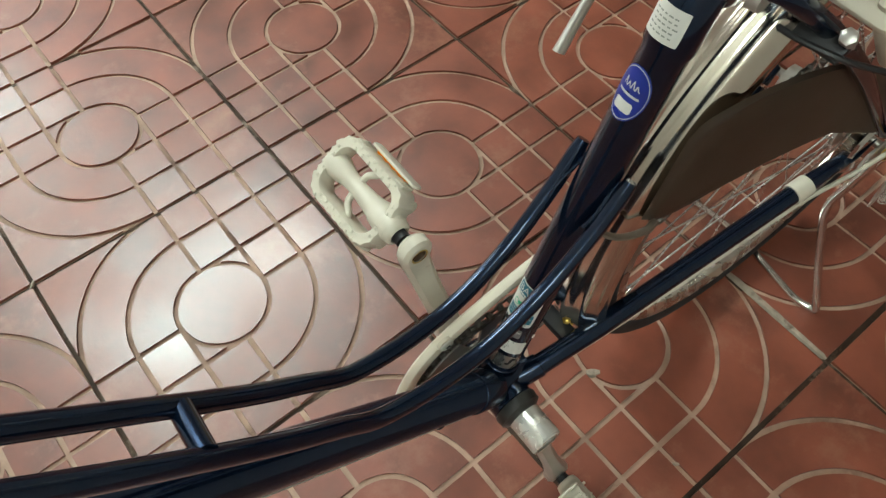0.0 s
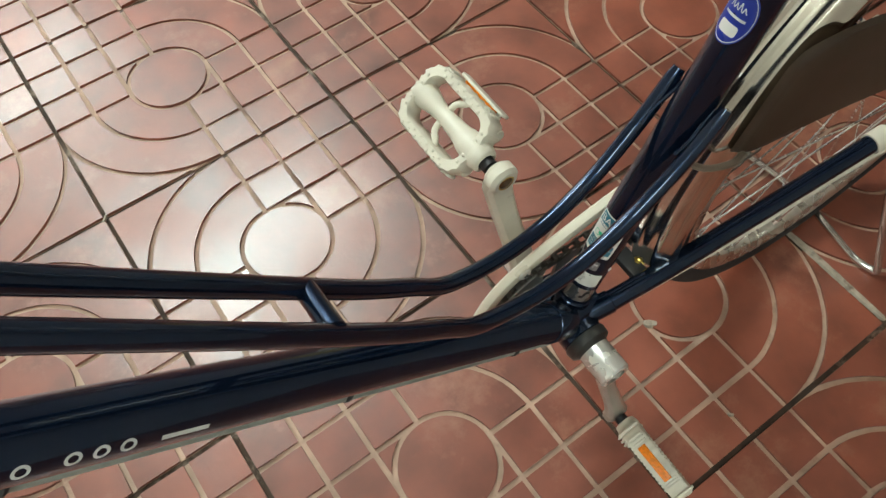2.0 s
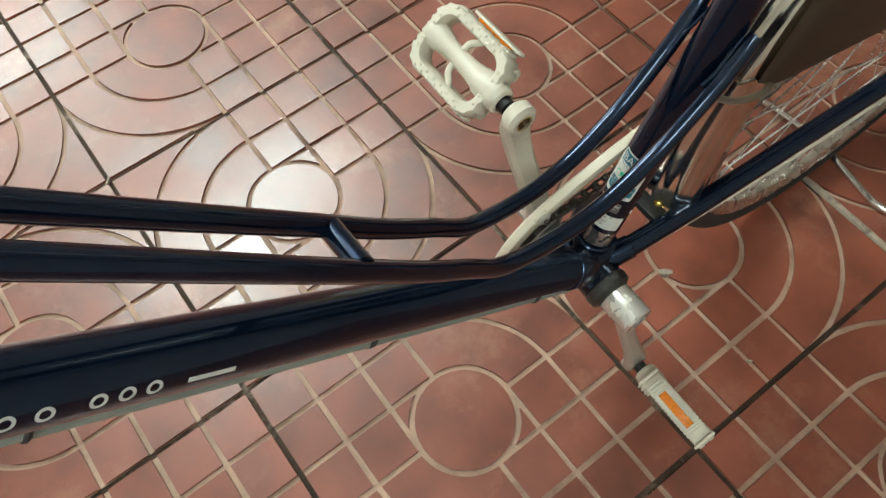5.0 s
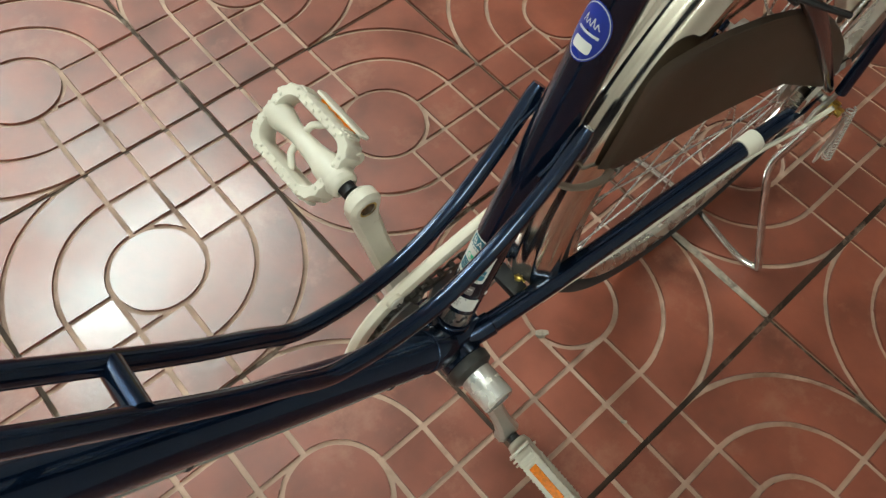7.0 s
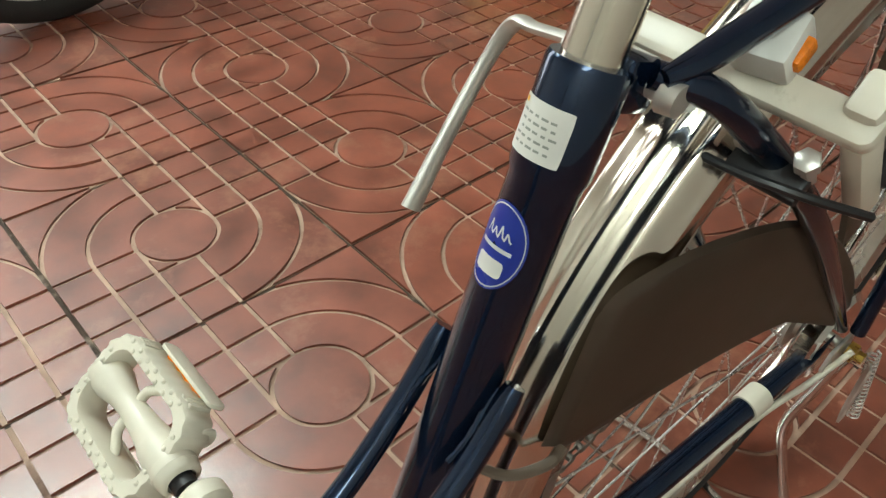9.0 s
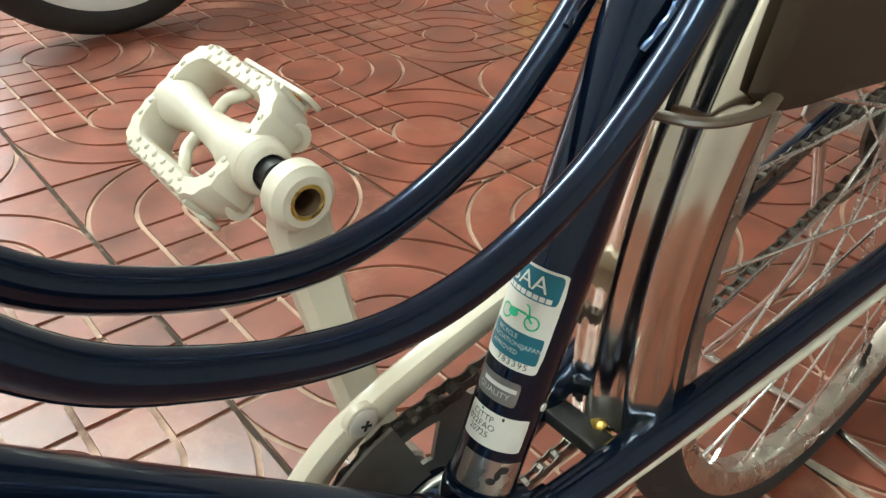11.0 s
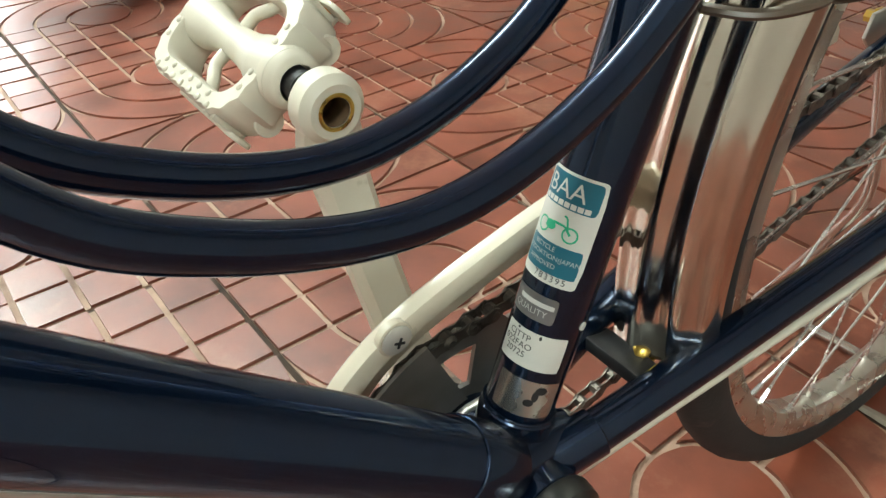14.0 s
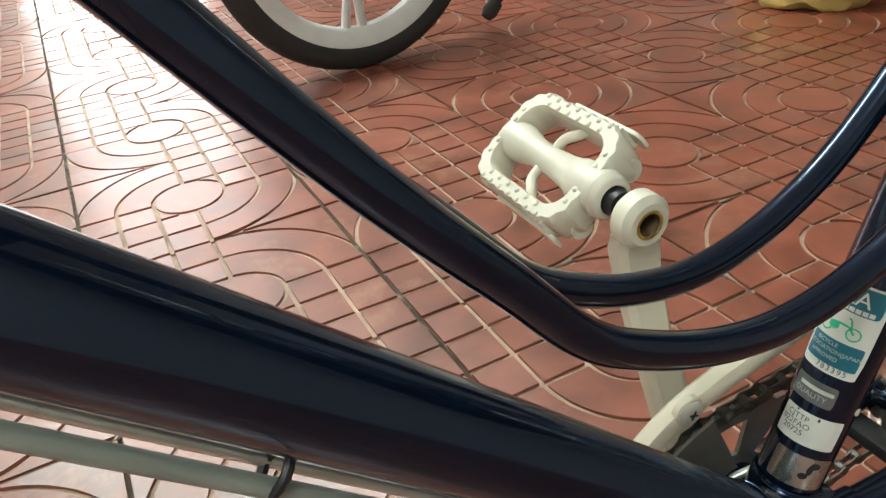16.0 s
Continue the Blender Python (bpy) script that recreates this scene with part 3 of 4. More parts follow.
    for i in range(count):
        a, b = Vector((xs[i], 0.0297, zs[i])), Vector((xs[i + 1], 0.0297, zs[i + 1]))
        mid, t = (a + b) / 2, math.degrees(math.atan2(b.z - a.z, b.x - a.x))
        w = 0.0036 if i % 2 else 0.0024
        for s in (-1, 1):
            plate(bm, [(x * 1.0, z * 1.0) for x, z in ((-0.0093, -0.002), (-0.0065, -0.0042), (0, -0.0031), (0.0065, -0.0042), (0.0093, -0.002), (0.0093, 0.002), (0.0065, 0.0042), (0, 0.0028), (-0.0065, 0.0042), (-0.0093, 0.002))], 0.0009,
                  Matrix.Translation(mid + Vector((0, s * w + 0.0004, 0))) @ pose(0, 0, 0, 0, -t, 0) @ pose(0, 0, 0, 90, 0, 0))
        lathe(bm, [(-0.0044, 0), (-0.0044, 0.0019), (-0.003, 0.0037), (0.003, 0.0037), (0.0044, 0.0019), (0.0044, 0)], a, (0, 1, 0), 8)
    part("chain", bm, OILY, bike, "oily grey roller chain")
    # cream chain guard: a curved strip with a turned-down lip
    line = [(-0.088, 0.205), (-0.096, 0.225), (-0.098, 0.245), (-0.0955, 0.262), (-0.089, 0.281), (-0.080, 0.300), (-0.068, 0.3155), (-0.053, 0.3275), (-0.036, 0.3365), (-0.015, 0.3440), (0.015, 0.3525), (0.06, 0.3630), (0.16, 0.380), (0.26, 0.394)]
    p = spline([(x - 0.001, 0, z + 0.0045) for x, z in line], 5)
    bm = bmesh.new()
    rings = []
    for i, q in enumerate(p):
        t = (p[min(i + 1, len(p) - 1)] - p[max(i - 1, 0)]).normalized()
        nn = Vector((-t.z, 0, t.x))
        prof = [(0.0270, -0.0060), (0.0266, -0.0045), (0.0268, 0.0015), (0.0280, 0.0040), (0.0310, 0.0048), (0.0352, 0.0046), (0.0375, 0.0025), (0.0384, -0.024), (0.0372, -0.024), (0.0362, 0.0016), (0.0345, 0.0032), (0.0310, 0.0034), (0.0292, 0.0028), (0.0282, 0.0010), (0.0284, -0.0060)]
        rings.append([bm.verts.new(q + nn * h + Vector((0, y, 0))) for y, h in prof])
    for a, b in zip(rings, rings[1:]):
        for k in range(len(a)):
            j = (k + 1) % len(a)
            bm.faces.new((a[k], a[j], b[j], b[k]))
    bm.faces.new(rings[0])
    bm.faces.new(rings[-1][::-1])
    guard = part("chain_guard", bm, GUARDW, bike, "cream-coloured steel chain guard, slightly rusty")
    # lobe and cross-head screw
    c = Vector((-0.0440, 0.0268, 0.3385))
    bm = bmesh.new()
    lathe(bm, [(0, 0.0), (0, 0.0084), (0.0036, 0.0084), (0.0042, 0.0078), (0.0042, 0)], c + Vector((0, 0.0035, 0)), (0, -1, 0), 28)
    part("screw_lobe", bm, GUARDW, guard)
    bm = bmesh.new()
    lathe(bm, [(0.0, 0.0066), (0.0004, 0.0072), (0.0014, 0.0072), (0.0024, 0.0060), (0.0030, 0.0035), (0.0031, 0.0)], c, (0, -1, 0), 28)
    screw = part("screw", bm, ZINC, guard, "cross-head steel screw")
    for a in (20, 110):
        bm = bmesh.new()
        box(bm, (0.0052, 0.0010, 0.0011), Matrix.Translation(c + Vector((0, -0.0030, 0))) @ pose(0, 0, 0, 0, a, 0))
        part("slot", bm, INK, screw)


def build_wheel():
    y = (0, 1, 0)
    bm = bmesh.new()
    lathe(bm, [(-0.0135, 0.302), (-0.0140, 0.316), (-0.0125, 0.3165), (-0.0115, 0.307), (-0.006, 0.3045), (0.006, 0.3045), (0.0115, 0.307), (0.0125, 0.3165), (0.0140, 0.316), (0.0135, 0.302), (0.009, 0.2965), (0, 0.2945), (-0.009, 0.2965)], HUB, y, 120, True)
    wheel = part("rear_wheel", bm, RIMSTEEL, bike, "spoked wheel with a dusty steel rim")
    bm = bmesh.new()
    prof = [(0.0176 * math.cos(a) * (1.0 if math.sin(a) < 0.6 else 0.96), 0.3262 + 0.0188 * math.sin(a)) for a in (2 * math.pi * k / 20 for k in range(20))]
    lathe(bm, prof, HUB, y, 140, True)
    part("tyre", bm, RUBBER, wheel, "black rubber tyre")
    bm = bmesh.new()
    lathe(bm, [(-0.084, 0), (-0.084, 0.0048), (-0.055, 0.0048), (-0.055, 0.012), (-0.034, 0.014), (-0.033, 0.028), (-0.029, 0.028), (-0.027, 0.017), (0.018, 0.017), (0.021, 0.028), (0.025, 0.028), (0.026, 0.018), (0.055, 0.016), (0.055, 0.0048), (0.088, 0.0048), (0.088, 0)], HUB, y, 32)
    part("hub", bm, ALLOY, wheel, "silver hub with axle")
    bm = bmesh.new()
    lathe(bm, [(-0.062, 0.0), (-0.062, 0.040), (-0.058, 0.045), (-0.046, 0.045), (-0.042, 0.038), (-0.042, 0.0)], HUB, y, 40)
    part("drum_brake", bm, CHROME, wheel, "polished hub brake drum")
    bm = bmesh.new()
    lathe(bm, [(0.032, 0.012), (0.032, 0.034), (0.0355, 0.034), (0.0355, 0.012)], HUB, y, 32, True)
    part("sprocket", bm, OILY, wheel, "oily rear sprocket")
    bm = bmesh.new()
    tube(bm, [(0, 0, 0), (0, 0, 1)], 0.0013, 7)
    spoke = None
    for k in range(36):
        s = 1 if k % 2 else -1
        a = 2 * math.pi * k / 36
        lead = radians(62) * (1 if (k // 2) % 2 else -1)
        p = HUB + Vector((0.0255 * math.cos(a + lead), (0.023 if s > 0 else -0.031), 0.0255 * math.sin(a + lead)))
        q = HUB + Vector((0.2955 * math.cos(a), s * 0.003, 0.2955 * math.sin(a)))
        m = Matrix.Translation(p) @ turn_to(q - p) @ Matrix.Diagonal((1, 1, (q - p).length, 1))
        if spoke is None:
            spoke = part("spoke", bm, SPOKE, wheel)
            ob = spoke
        else:
            ob = new("spoke", spoke.data)
            ob.parent = wheel
        ob.matrix_basis = m
        nip = bmesh.new()
        dd = (p - q).normalized()
        lathe(nip, [(0, 0.0022), (0.010, 0.0019), (0.012, 0.0012)], q, dd, 7)
        part("nipple", nip, SPOKE, wheel)
    v = HUB + Vector((0.2955 * math.cos(radians(-72)), 0, 0.2955 * math.sin(radians(-72))))
    bm = bmesh.new()
    d = (HUB - v).normalized()
    lathe(bm, [(0, 0.0038), (0.006, 0.0038), (0.007, 0.003), (0.018, 0.003), (0.019, 0.0042), (0.034, 0.0040), (0.036, 0.002), (0.036, 0)], v, d, 12)
    part("valve", bm, BLACK, wheel, "black valve cap")
    # mudguard
    bm = bmesh.new()
    prof = [(0.0285 * math.sin(t), 0.3470 + 0.0245 * math.cos(t) + 0.0012 * math.cos(9 * t)) for t in np.linspace(-1.62, 1.62, 61).tolist()]
    prof = [(-0.0290, 0.3430)] + prof + [(0.0290, 0.3430)] + [(0.0278 * math.sin(t), 0.3464 + 0.0239 * math.cos(t)) for t in np.linspace(1.62, -1.62, 15).tolist()]
    lathe(bm, prof, HUB + Vector((0, 0.003, 0)), y, 96, True, radians(-194), radians(220))
    fender = part("mudguard", bm, FENDER, bike, "polished stainless steel rear mudguard")
    bm = bmesh.new()
    plate(bm, rounded(0.030, 0.050, 0.010), 0.0015, Matrix.Translation(Vector((0.096, 0.002, 0.293))) @ pose(0, 0, 0, 0, -78, 0), 0.0004)
    part("mudguard_clip", bm, BLACK, fender, "black mudguard bracket")


def guard_panel():
    """The brown skirt guard on the wheel's left side: a front lobe and a rear lobe from one bracket at the axle."""
    def sheet(outline, y_of, name):
        bm = bmesh.new()
        ring = [Vector((x, y_of(x, z), z)) for x, z in outline]
        c = sum(ring, Vector()) / len(ring)
        c.y = y_of(c.x, c.z)
        levels = []
        for f in (1.0, 0.97, 0.93, 0.6, 0.3):
            row = []
            for q in ring:
                p = c.lerp(q, f)
                p.y = y_of(p.x, p.z) + (0.005 if f == 1.0 else 0.001 if f == 0.97 else 0)
                row.append(bm.verts.new(p))
            levels.append(row)
        k = len(ring)
        for a, b in zip(levels, levels[1:]):
            for i in range(k):
                bm.faces.new((a[i], a[(i + 1) % k], b[(i + 1) % k], b[i]))
        cv = bm.verts.new(c)
        for i in range(k):
            bm.faces.new((levels[-1][i], levels[-1][(i + 1) % k], cv))
        bmesh.ops.solidify(bm, geom=bm.faces[:], thickness=0.0022)
        return part(name, bm, BROWN, bike, "dark brown translucent-looking plastic skirt guard")

    def y_front(x, z):
        return -0.032 - 0.115 * max(0, x - 0.12) + 0.03 * max(0, 0.12 - x)

    low = spline([(0.106, 0, 0.468), (0.125, 0, 0.456), (0.175, 0, 0.455), (0.25, 0, 0.4520), (0.33, 0, 0.4380), (0.39, 0, 0.4080), (0.425, 0, 0.378)], 4)
    high = spline([(0.437, 0, 0.395), (0.41, 0, 0.440), (0.35, 0, 0.500), (0.28, 0, 0.545), (0.20, 0, 0.566), (0.14, 0, 0.566), (0.124, 0, 0.553)], 4)
    g = sheet([(q.x, q.z) for q in low + high], y_front, "skirt_guard")
    # strap that hooks over the mudguard
    simple_tube("strap", [(0.116, -0.033, 0.466), (0.104, -0.034, 0.4625), (0.084, -0.024, 0.460), (0.074, -0.004, 0.460)], 0.0035, BROWN, g, sides=8, smooth_n=4, flat=0.6)
    rear = spline([(0.440, 0, 0.43), (0.395, 0, 0.52), (0.365, 0, 0.60), (0.385, 0, 0.655), (0.46, 0, 0.665), (0.53, 0, 0.63), (0.50, 0, 0.53), (0.46, 0, 0.44)], 4)
    g2 = sheet([(q.x, q.z) for q in rear], lambda x, z: -0.030 - 0.06 * max(0, 0.62 - z), "skirt_guard")
    bm = bmesh.new()
    lathe(bm, [(0, 0), (0.0, 0.0155), (0.003, 0.0160), (0.006, 0.0145), (0.006, 0)], (0.400, -0.050, 0.535), (-0.3, -0.9, 0.2), 24)
    part("cap", bm, BLACK, g2, "round black plastic cap")


def build_lock():
    """The ivory frame lock over the wheel."""
    m = Matrix.Translation((0.224, -0.012, 0.630)) @ pose(0, 0, 0, 0, -42, 0)
    bm = bmesh.new()
    plate(bm, rounded(0.018, 0.136, 0.006), 0.011, m @ pose(0, 0, 0.012), 0.003)
    lock = part("frame_lock", bm, IVORY, bike, "ivory frame lock bar above the wheel")
    for yy in (-0.060, 0.060):
        bm = bmesh.new()
        box(bm, (0.018, 0.012, 0.086), m @ pose(0, yy, -0.031), 0.004)
        part("lock_arm", bm, IVORY, lock)
    for xx, yy, rr in ((-0.020, -0.020, 0.0065), (-0.021, 0.012, 0.0055), (-0.019, -0.048, 0.0060), (-0.026, 0.036, 0.0050)):
        bm = bmesh.new()
        lathe(bm, [(-0.010, 0), (-0.010, rr * 0.6), (0.004, rr * 0.6), (0.004, rr), (0.011, rr), (0.012, rr * 0.7), (0.012, 0)], m @ Vector((xx, yy, 0.000)), (-0.6, 0, 0.7), 6)
        part("clamp_bolt", bm, ALLOY, lock, "silver bolt")
    bm = bmesh.new()
    box(bm, (0.016, 0.085, 0.008), m @ pose(-0.026, -0.008, -0.008), 0.002)
    part("clamp_plate", bm, BLACK, lock, "black clamp plate")
    simple_tube("lock_cable", [m @ Vector(q) for q in ((-0.03, 0.03, -0.004), (-0.036, -0.01, 0.004), (-0.030, -0.05, -0.002), (-0.016, -0.075, -0.03))], 0.0024, BLACK, lock, sides=8, smooth_n=5)
    bm = bmesh.new()
    box(bm, (0.026, 0.028, 0.022), m @ pose(0.012, -0.012, 0.032, 0, 0, 6), 0.004)
    part("lock_case", bm, WHITE, lock, "white plastic lock case")
    bm = bmesh.new()
    box(bm, (0.014, 0.006, 0.009), m @ pose(0.012, -0.0265, 0.033), 0.002)
    part("lock_tab", bm, ORANGE, lock, "orange tab")
    bm = bmesh.new()
    box(bm, (0.022, 0.016, 0.018), m @ pose(0.011, -0.058, 0.020), 0.004)
    part("lock_end", bm, IVORY, lock)


def build_seat_post():
    simple_tube("seat_post", [seat_at(0.64), seat_at(0.86)], 0.0128, POST, bike, "bare steel seat post", 36)
    bm = bmesh.new()
    c = seat_at(0.652)
    box(bm, (0.026, 0.030, 0.024), Matrix.Translation(c + Vector((0.022, 0, 0.002))) @ pose(0, 0, 0, 0, 18, 0), 0.004)
    part("seat_clamp", bm, NAVY, bike)
    bm = bmesh.new()
    lathe(bm, [(-0.030, 0), (-0.030, 0.007), (-0.022, 0.008), (-0.022, 0.0045), (0.030, 0.0045), (0.030, 0)], c + Vector((0.026, 0, 0.002)), (0, 1, 0), 14)
    part("clamp_bolt", bm, ALLOY, bike, "silver clamp bolt")
    simple_tube("quick_release_lever", [(0.158, 0.026, 0.655), (0.176, 0.074, 0.640), (0.182, 0.094, 0.634), (0.172, 0.101, 0.614), (0.141, 0.099, 0.574), (0.117, 0.096, 0.543)], [0.0048, 0.0052, 0.0058, 0.0052, 0.0056, 0.0068], ALLOY, bike, "worn steel quick-release lever", 12, 5, 0.6)


def build_stand():
    leg = [(0.448, 0.082, 0.346), (0.470, 0.070, 0.26), (0.486, 0.062, 0.187), (0.489, 0.080, 0.130), (0.491, 0.115, 0.050), (0.491, 0.133, 0.012), (0.490, 0.128, 0.0065)]
    foot = [(0.485, -0.10, 0.006), (0.494, -0.04, 0.006), (0.502, 0.01, 0.006), (0.499, 0.07, 0.006), (0.492, 0.11, 0.006)]
    st = simple_tube("kickstand", [(x, -y, z) for x, y, z in leg] + foot + leg[::-1], 0.0054, CHROME, bike, "bent steel wire rear stand on the floor", 14, 5)
    for s in (-1, 1):
        bm = bmesh.new()
        plate(bm, [(-0.03, 0.012), (-0.034, -0.006), (-0.01, -0.026), (0.012, -0.030), (0.018, -0.008), (0.012, 0.014)], 0.003, Matrix.Translation((0.440, s * 0.076 + 0.0015, 0.351)) @ pose(0, 0, 0, 90, 0, 0), 0.0006)
        part("stand_plate", bm, ALLOY, st, "zinc-plated stand bracket")
        bm = bmesh.new()
        lathe(bm, [(0.0, 0.0), (0.0, 0.0085), (0.007, 0.0085), (0.008, 0.005), (0.014, 0.005), (0.014, 0)], (0.440, s * 0.080, 0.351), (0, s, 0), 6)
        part("axle_nut", bm, BRASS, bike, "worn axle nut")
    bm = bmesh.new()
    a, b = Vector((0.462, -0.096, 0.345)), Vector((0.468, -0.108, 0.265))
    t = (b - a).normalized()
    u = t.cross(Vector((0, 1, 0))).normalized()
    v = t.cross(u)
    tube(bm, [a.lerp(b, k / 120) + 0.0046 * (math.cos(k * 0.9) * u + math.sin(k * 0.9) * v) for k in range(121)], 0.0011, 6)
    part("spring", bm, SPOKE, st, "coiled steel spring")
    bm = bmesh.new()
    plate(bm, [(-0.008, 0.0), (0.008, 0.0), (0.007, -0.055), (0.0, -0.068), (-0.006, -0.055)], 0.0025, Matrix.Translation((0.456, -0.098, 0.336)) @ pose(0, 0, 0, 90, 8, 20), 0.0005)
    part("stand_lever", bm, ALLOY, st, "zinc-plated lever")


# ---- stickers on the round tubes ----
class Wrap:
    """Lays flat outlines round a tube: u runs round it, v along it."""

    def __init__(self, at, axis, radius, face):
        self.at, self.axis, self.r = at, axis, radius
        f = Vector(face)
        self.front = (f - axis * f.dot(axis)).normalized()
        self.right = axis.cross(self.front).normalized()

    def place(self, u, v, lift):
        a = u / self.r
        d = math.cos(a) * self.front + math.sin(a) * self.right
        return self.at + self.axis * v + d * (self.r + lift)


def patch(name, wrap, u0, v0, w, h, mat, parent, lift=0.0003, corner=0.0, label=""):
    """A thin curved label with rounded corners."""
    bm = bmesh.new()
    nu, nv = 14, 5
    grid = []
    for j in range(nv + 1):
        row = []
        for i in range(nu + 1):
            x, y = -w / 2 + w * i / nu, -h / 2 + h * j / nv
            if corner:
                cx = max(0.0, abs(x) - (w / 2 - corner))
                cy = max(0.0, abs(y) - (h / 2 - corner))
                if cx and cy and math.hypot(cx, cy) > corner:
                    s = corner / math.hypot(cx, cy)
                    x = math.copysign(w / 2 - corner + cx * s, x)
                    y = math.copysign(h / 2 - corner + cy * s, y)
            row.append(bm.verts.new(wrap.place(u0 + x, v0 + y, lift)))
        grid.append(row)
    for a, b in zip(grid, grid[1:]):
        for i in range(nu):
            bm.faces.new((a[i], a[i + 1], b[i + 1], b[i]))
    return part(name, bm, mat, parent, label)


def disc(name, wrap, u0, v0, a, b, mat, parent, lift, hole=0.0, label=""):
    bm = bmesh.new()
    n = 32
    rings = []
    for f in ([1.0, 0.75, 0.5, 0.25] if not hole else [1.0, hole]):
        rings.append([bm.verts.new(wrap.place(u0 + a * f * math.cos(2 * math.pi * k / n), v0 + b * f * math.sin(2 * math.pi * k / n), lift)) for k in range(n)])
    for p, q in zip(rings, rings[1:]):
        for k in range(n):
            bm.faces.new((p[k], p[(k + 1) % n], q[(k + 1) % n], q[k]))
    if not hole:
        bm.faces.new(rings[-1])
    return part(name, bm, mat, parent, label)


def stroke(name, wrap, pts, width, mat, parent, lift):
    bm = bmesh.new()
    for (a, b), (c, d) in zip(pts, pts[1:]):
        l = math.hypot(c - a, d - b) or 1
        nx, ny = -(d - b) / l * width / 2, (c - a) / l * width / 2
        bm.faces.new([bm.verts.new(wrap.place(x, y, lift)) for x, y in ((a + nx, b + ny), (a - nx, b - ny), (c - nx, d - ny), (c + nx, d + ny))])
    return part(name, bm, mat, parent)


def lettering(words, wrap, u0, v0, size, mat, parent, lift, spacing=1.0):
    """Words in the built-in font, bent round the tube."""
    cu = bpy.data.curves.new("words", "FONT")
    cu.body, cu.size, cu.align_x, cu.align_y, cu.space_character = words, size, "CENTER", "CENTER", spacing
    cu.resolution_u = 3
    tmp = new("words", cu)
    me = bpy.data.meshes.new_from_object(tmp.evaluated_get(bpy.context.evaluated_depsgraph_get()))
    bpy.data.objects.remove(tmp)
    bm = bmesh.new()
    bm.from_mesh(me)
    bpy.data.meshes.remove(me)
    bpy.data.curves.remove(cu)
    for v in bm.verts:
        x, y = v.co.x, v.co.y
        v.co = wrap.place(u0 + x, v0 + y, lift)
    return part("lettering", bm, mat, parent, smooth=False)


def build_stickers():
    w = Wrap(seat_at(0.254), SEAT_AXIS, SEAT_R, (-0.9, -0.62, 0))

    def vz(z):
        return (z - 0.254) / SEAT_AXIS.z

    # certification sticker
    u, v = -0.0080, vz(0.3772)
    base = patch("certification_sticker", w, u, v, 0.0310, 0.0475, WHITE, bike, 0.0003, 0.003, "silver and teal certification sticker with a green bicycle sign")
    patch("teal_field", w, u, v + 0.0158, 0.0268, 0.0135, TEAL, base, 0.00042, 0.002)
    patch("teal_field", w, u, v - 0.0129, 0.0268, 0.0130, TEAL, base, 0.00042, 0.001)
    lettering("BAA", w, u - 0.0022, v + 0.0165, 0.0104, WHITE, base, 0.00054)
    for k in range(8):
        patch("print_bar", w, u - 0.0108 + k * 0.0029, v + 0.0108, 0.0024, 0.0022, WHITE, base, 0.00054)
    for words, dv, du in (("BICYCLE", -0.0088, -0.0035), ("ASSOCIATION(JAPAN)", -0.0122, 0.0), ("APPROVED", -0.0158, -0.0030)):
        lettering(words, w, u + du, v + dv, 0.0029, PALEINK, base, 0.00054)
    lettering("783395", w, u + 0.0030, v - 0.0212, 0.0040, INK, base, 0.00042, 1.25)
    for uu in (-0.0075, 0.0058):
        disc("green_wheel", w, u + uu, v - 0.0008, 0.0034, 0.0034, GREEN, base, 0.00054, 0.78)
    stroke("green_frame", w, [(u - 0.0060, -0.0008 + v), (u - 0.0025, 0.0022 + v), (u + 0.0030, 0.0022 + v), (u + 0.0058, -0.0008 + v)], 0.0010, GREEN, base, 0.00058)
    stroke("green_frame", w, [(u + 0.0016, 0.0064 + v), (u + 0.0030, 0.0058 + v), (u + 0.0044, 0.0010 + v)], 0.0008, GREEN, base, 0.0006)
    disc("green_saddle", w, u - 0.0035, v + 0.0005, 0.0026, 0.0020, GREEN, base, 0.0006)
    # worn grey quality label, with its maker's name as a bar
    u, v = -0.0085, vz(0.3436)
    q = patch("quality_label", w, u, v, 0.0225, 0.0120, DULLFOIL, bike, 0.0003, 0.0015, "worn grey metallic label")
    patch("print_bar", w, u + 0.0015, v + 0.0018, 0.0170, 0.0021, PALEINK, q, 0.00042)
    lettering("QUALITY", w, u - 0.0005, v - 0.0021, 0.0040, PALEINK, q, 0.00042)
    # white number label
    u, v = -0.0030, vz(0.3245)
    q = patch("number_label", w, u, v, 0.0305, 0.0175, WHITE, bike, 0.0003, 0.001, "white paper label with dark print")
    for k, words in enumerate(("CJTTP", "022FAO", "20725")):
        lettering(words, w, u - 0.0065, v + 0.0048 - 0.0040 * k, 0.0042, INK, q, 0.00042)
    disc("hole", w, u - 0.0075, v + 0.0080, 0.0006, 0.0006, INK, q, 0.00042)
    disc("hole", w, u + 0.0030, v + 0.0072, 0.0006, 0.0010, INK, q, 0.00042)
    # foil label with a dark blot
    u, v = 0.0017, vz(0.3022)
    q = patch("foil_label", w, u, v, 0.0295, 0.0185, FOIL, bike, 0.0003, 0.001, "shiny silver foil label with a dark blot")
    disc("blot", w, u + 0.0060, v + 0.0052, 0.0026, 0.0020, INK, q, 0.00042)
    disc("blot", w, u + 0.0040, v + 0.0022, 0.0015, 0.0030, INK, q, 0.00046)
    disc("blot", w, u + 0.0018, v - 0.0016, 0.0023, 0.0019, INK, q, 0.0005)
    # blue oval emblem and white text label higher up
    v = vz(0.588)
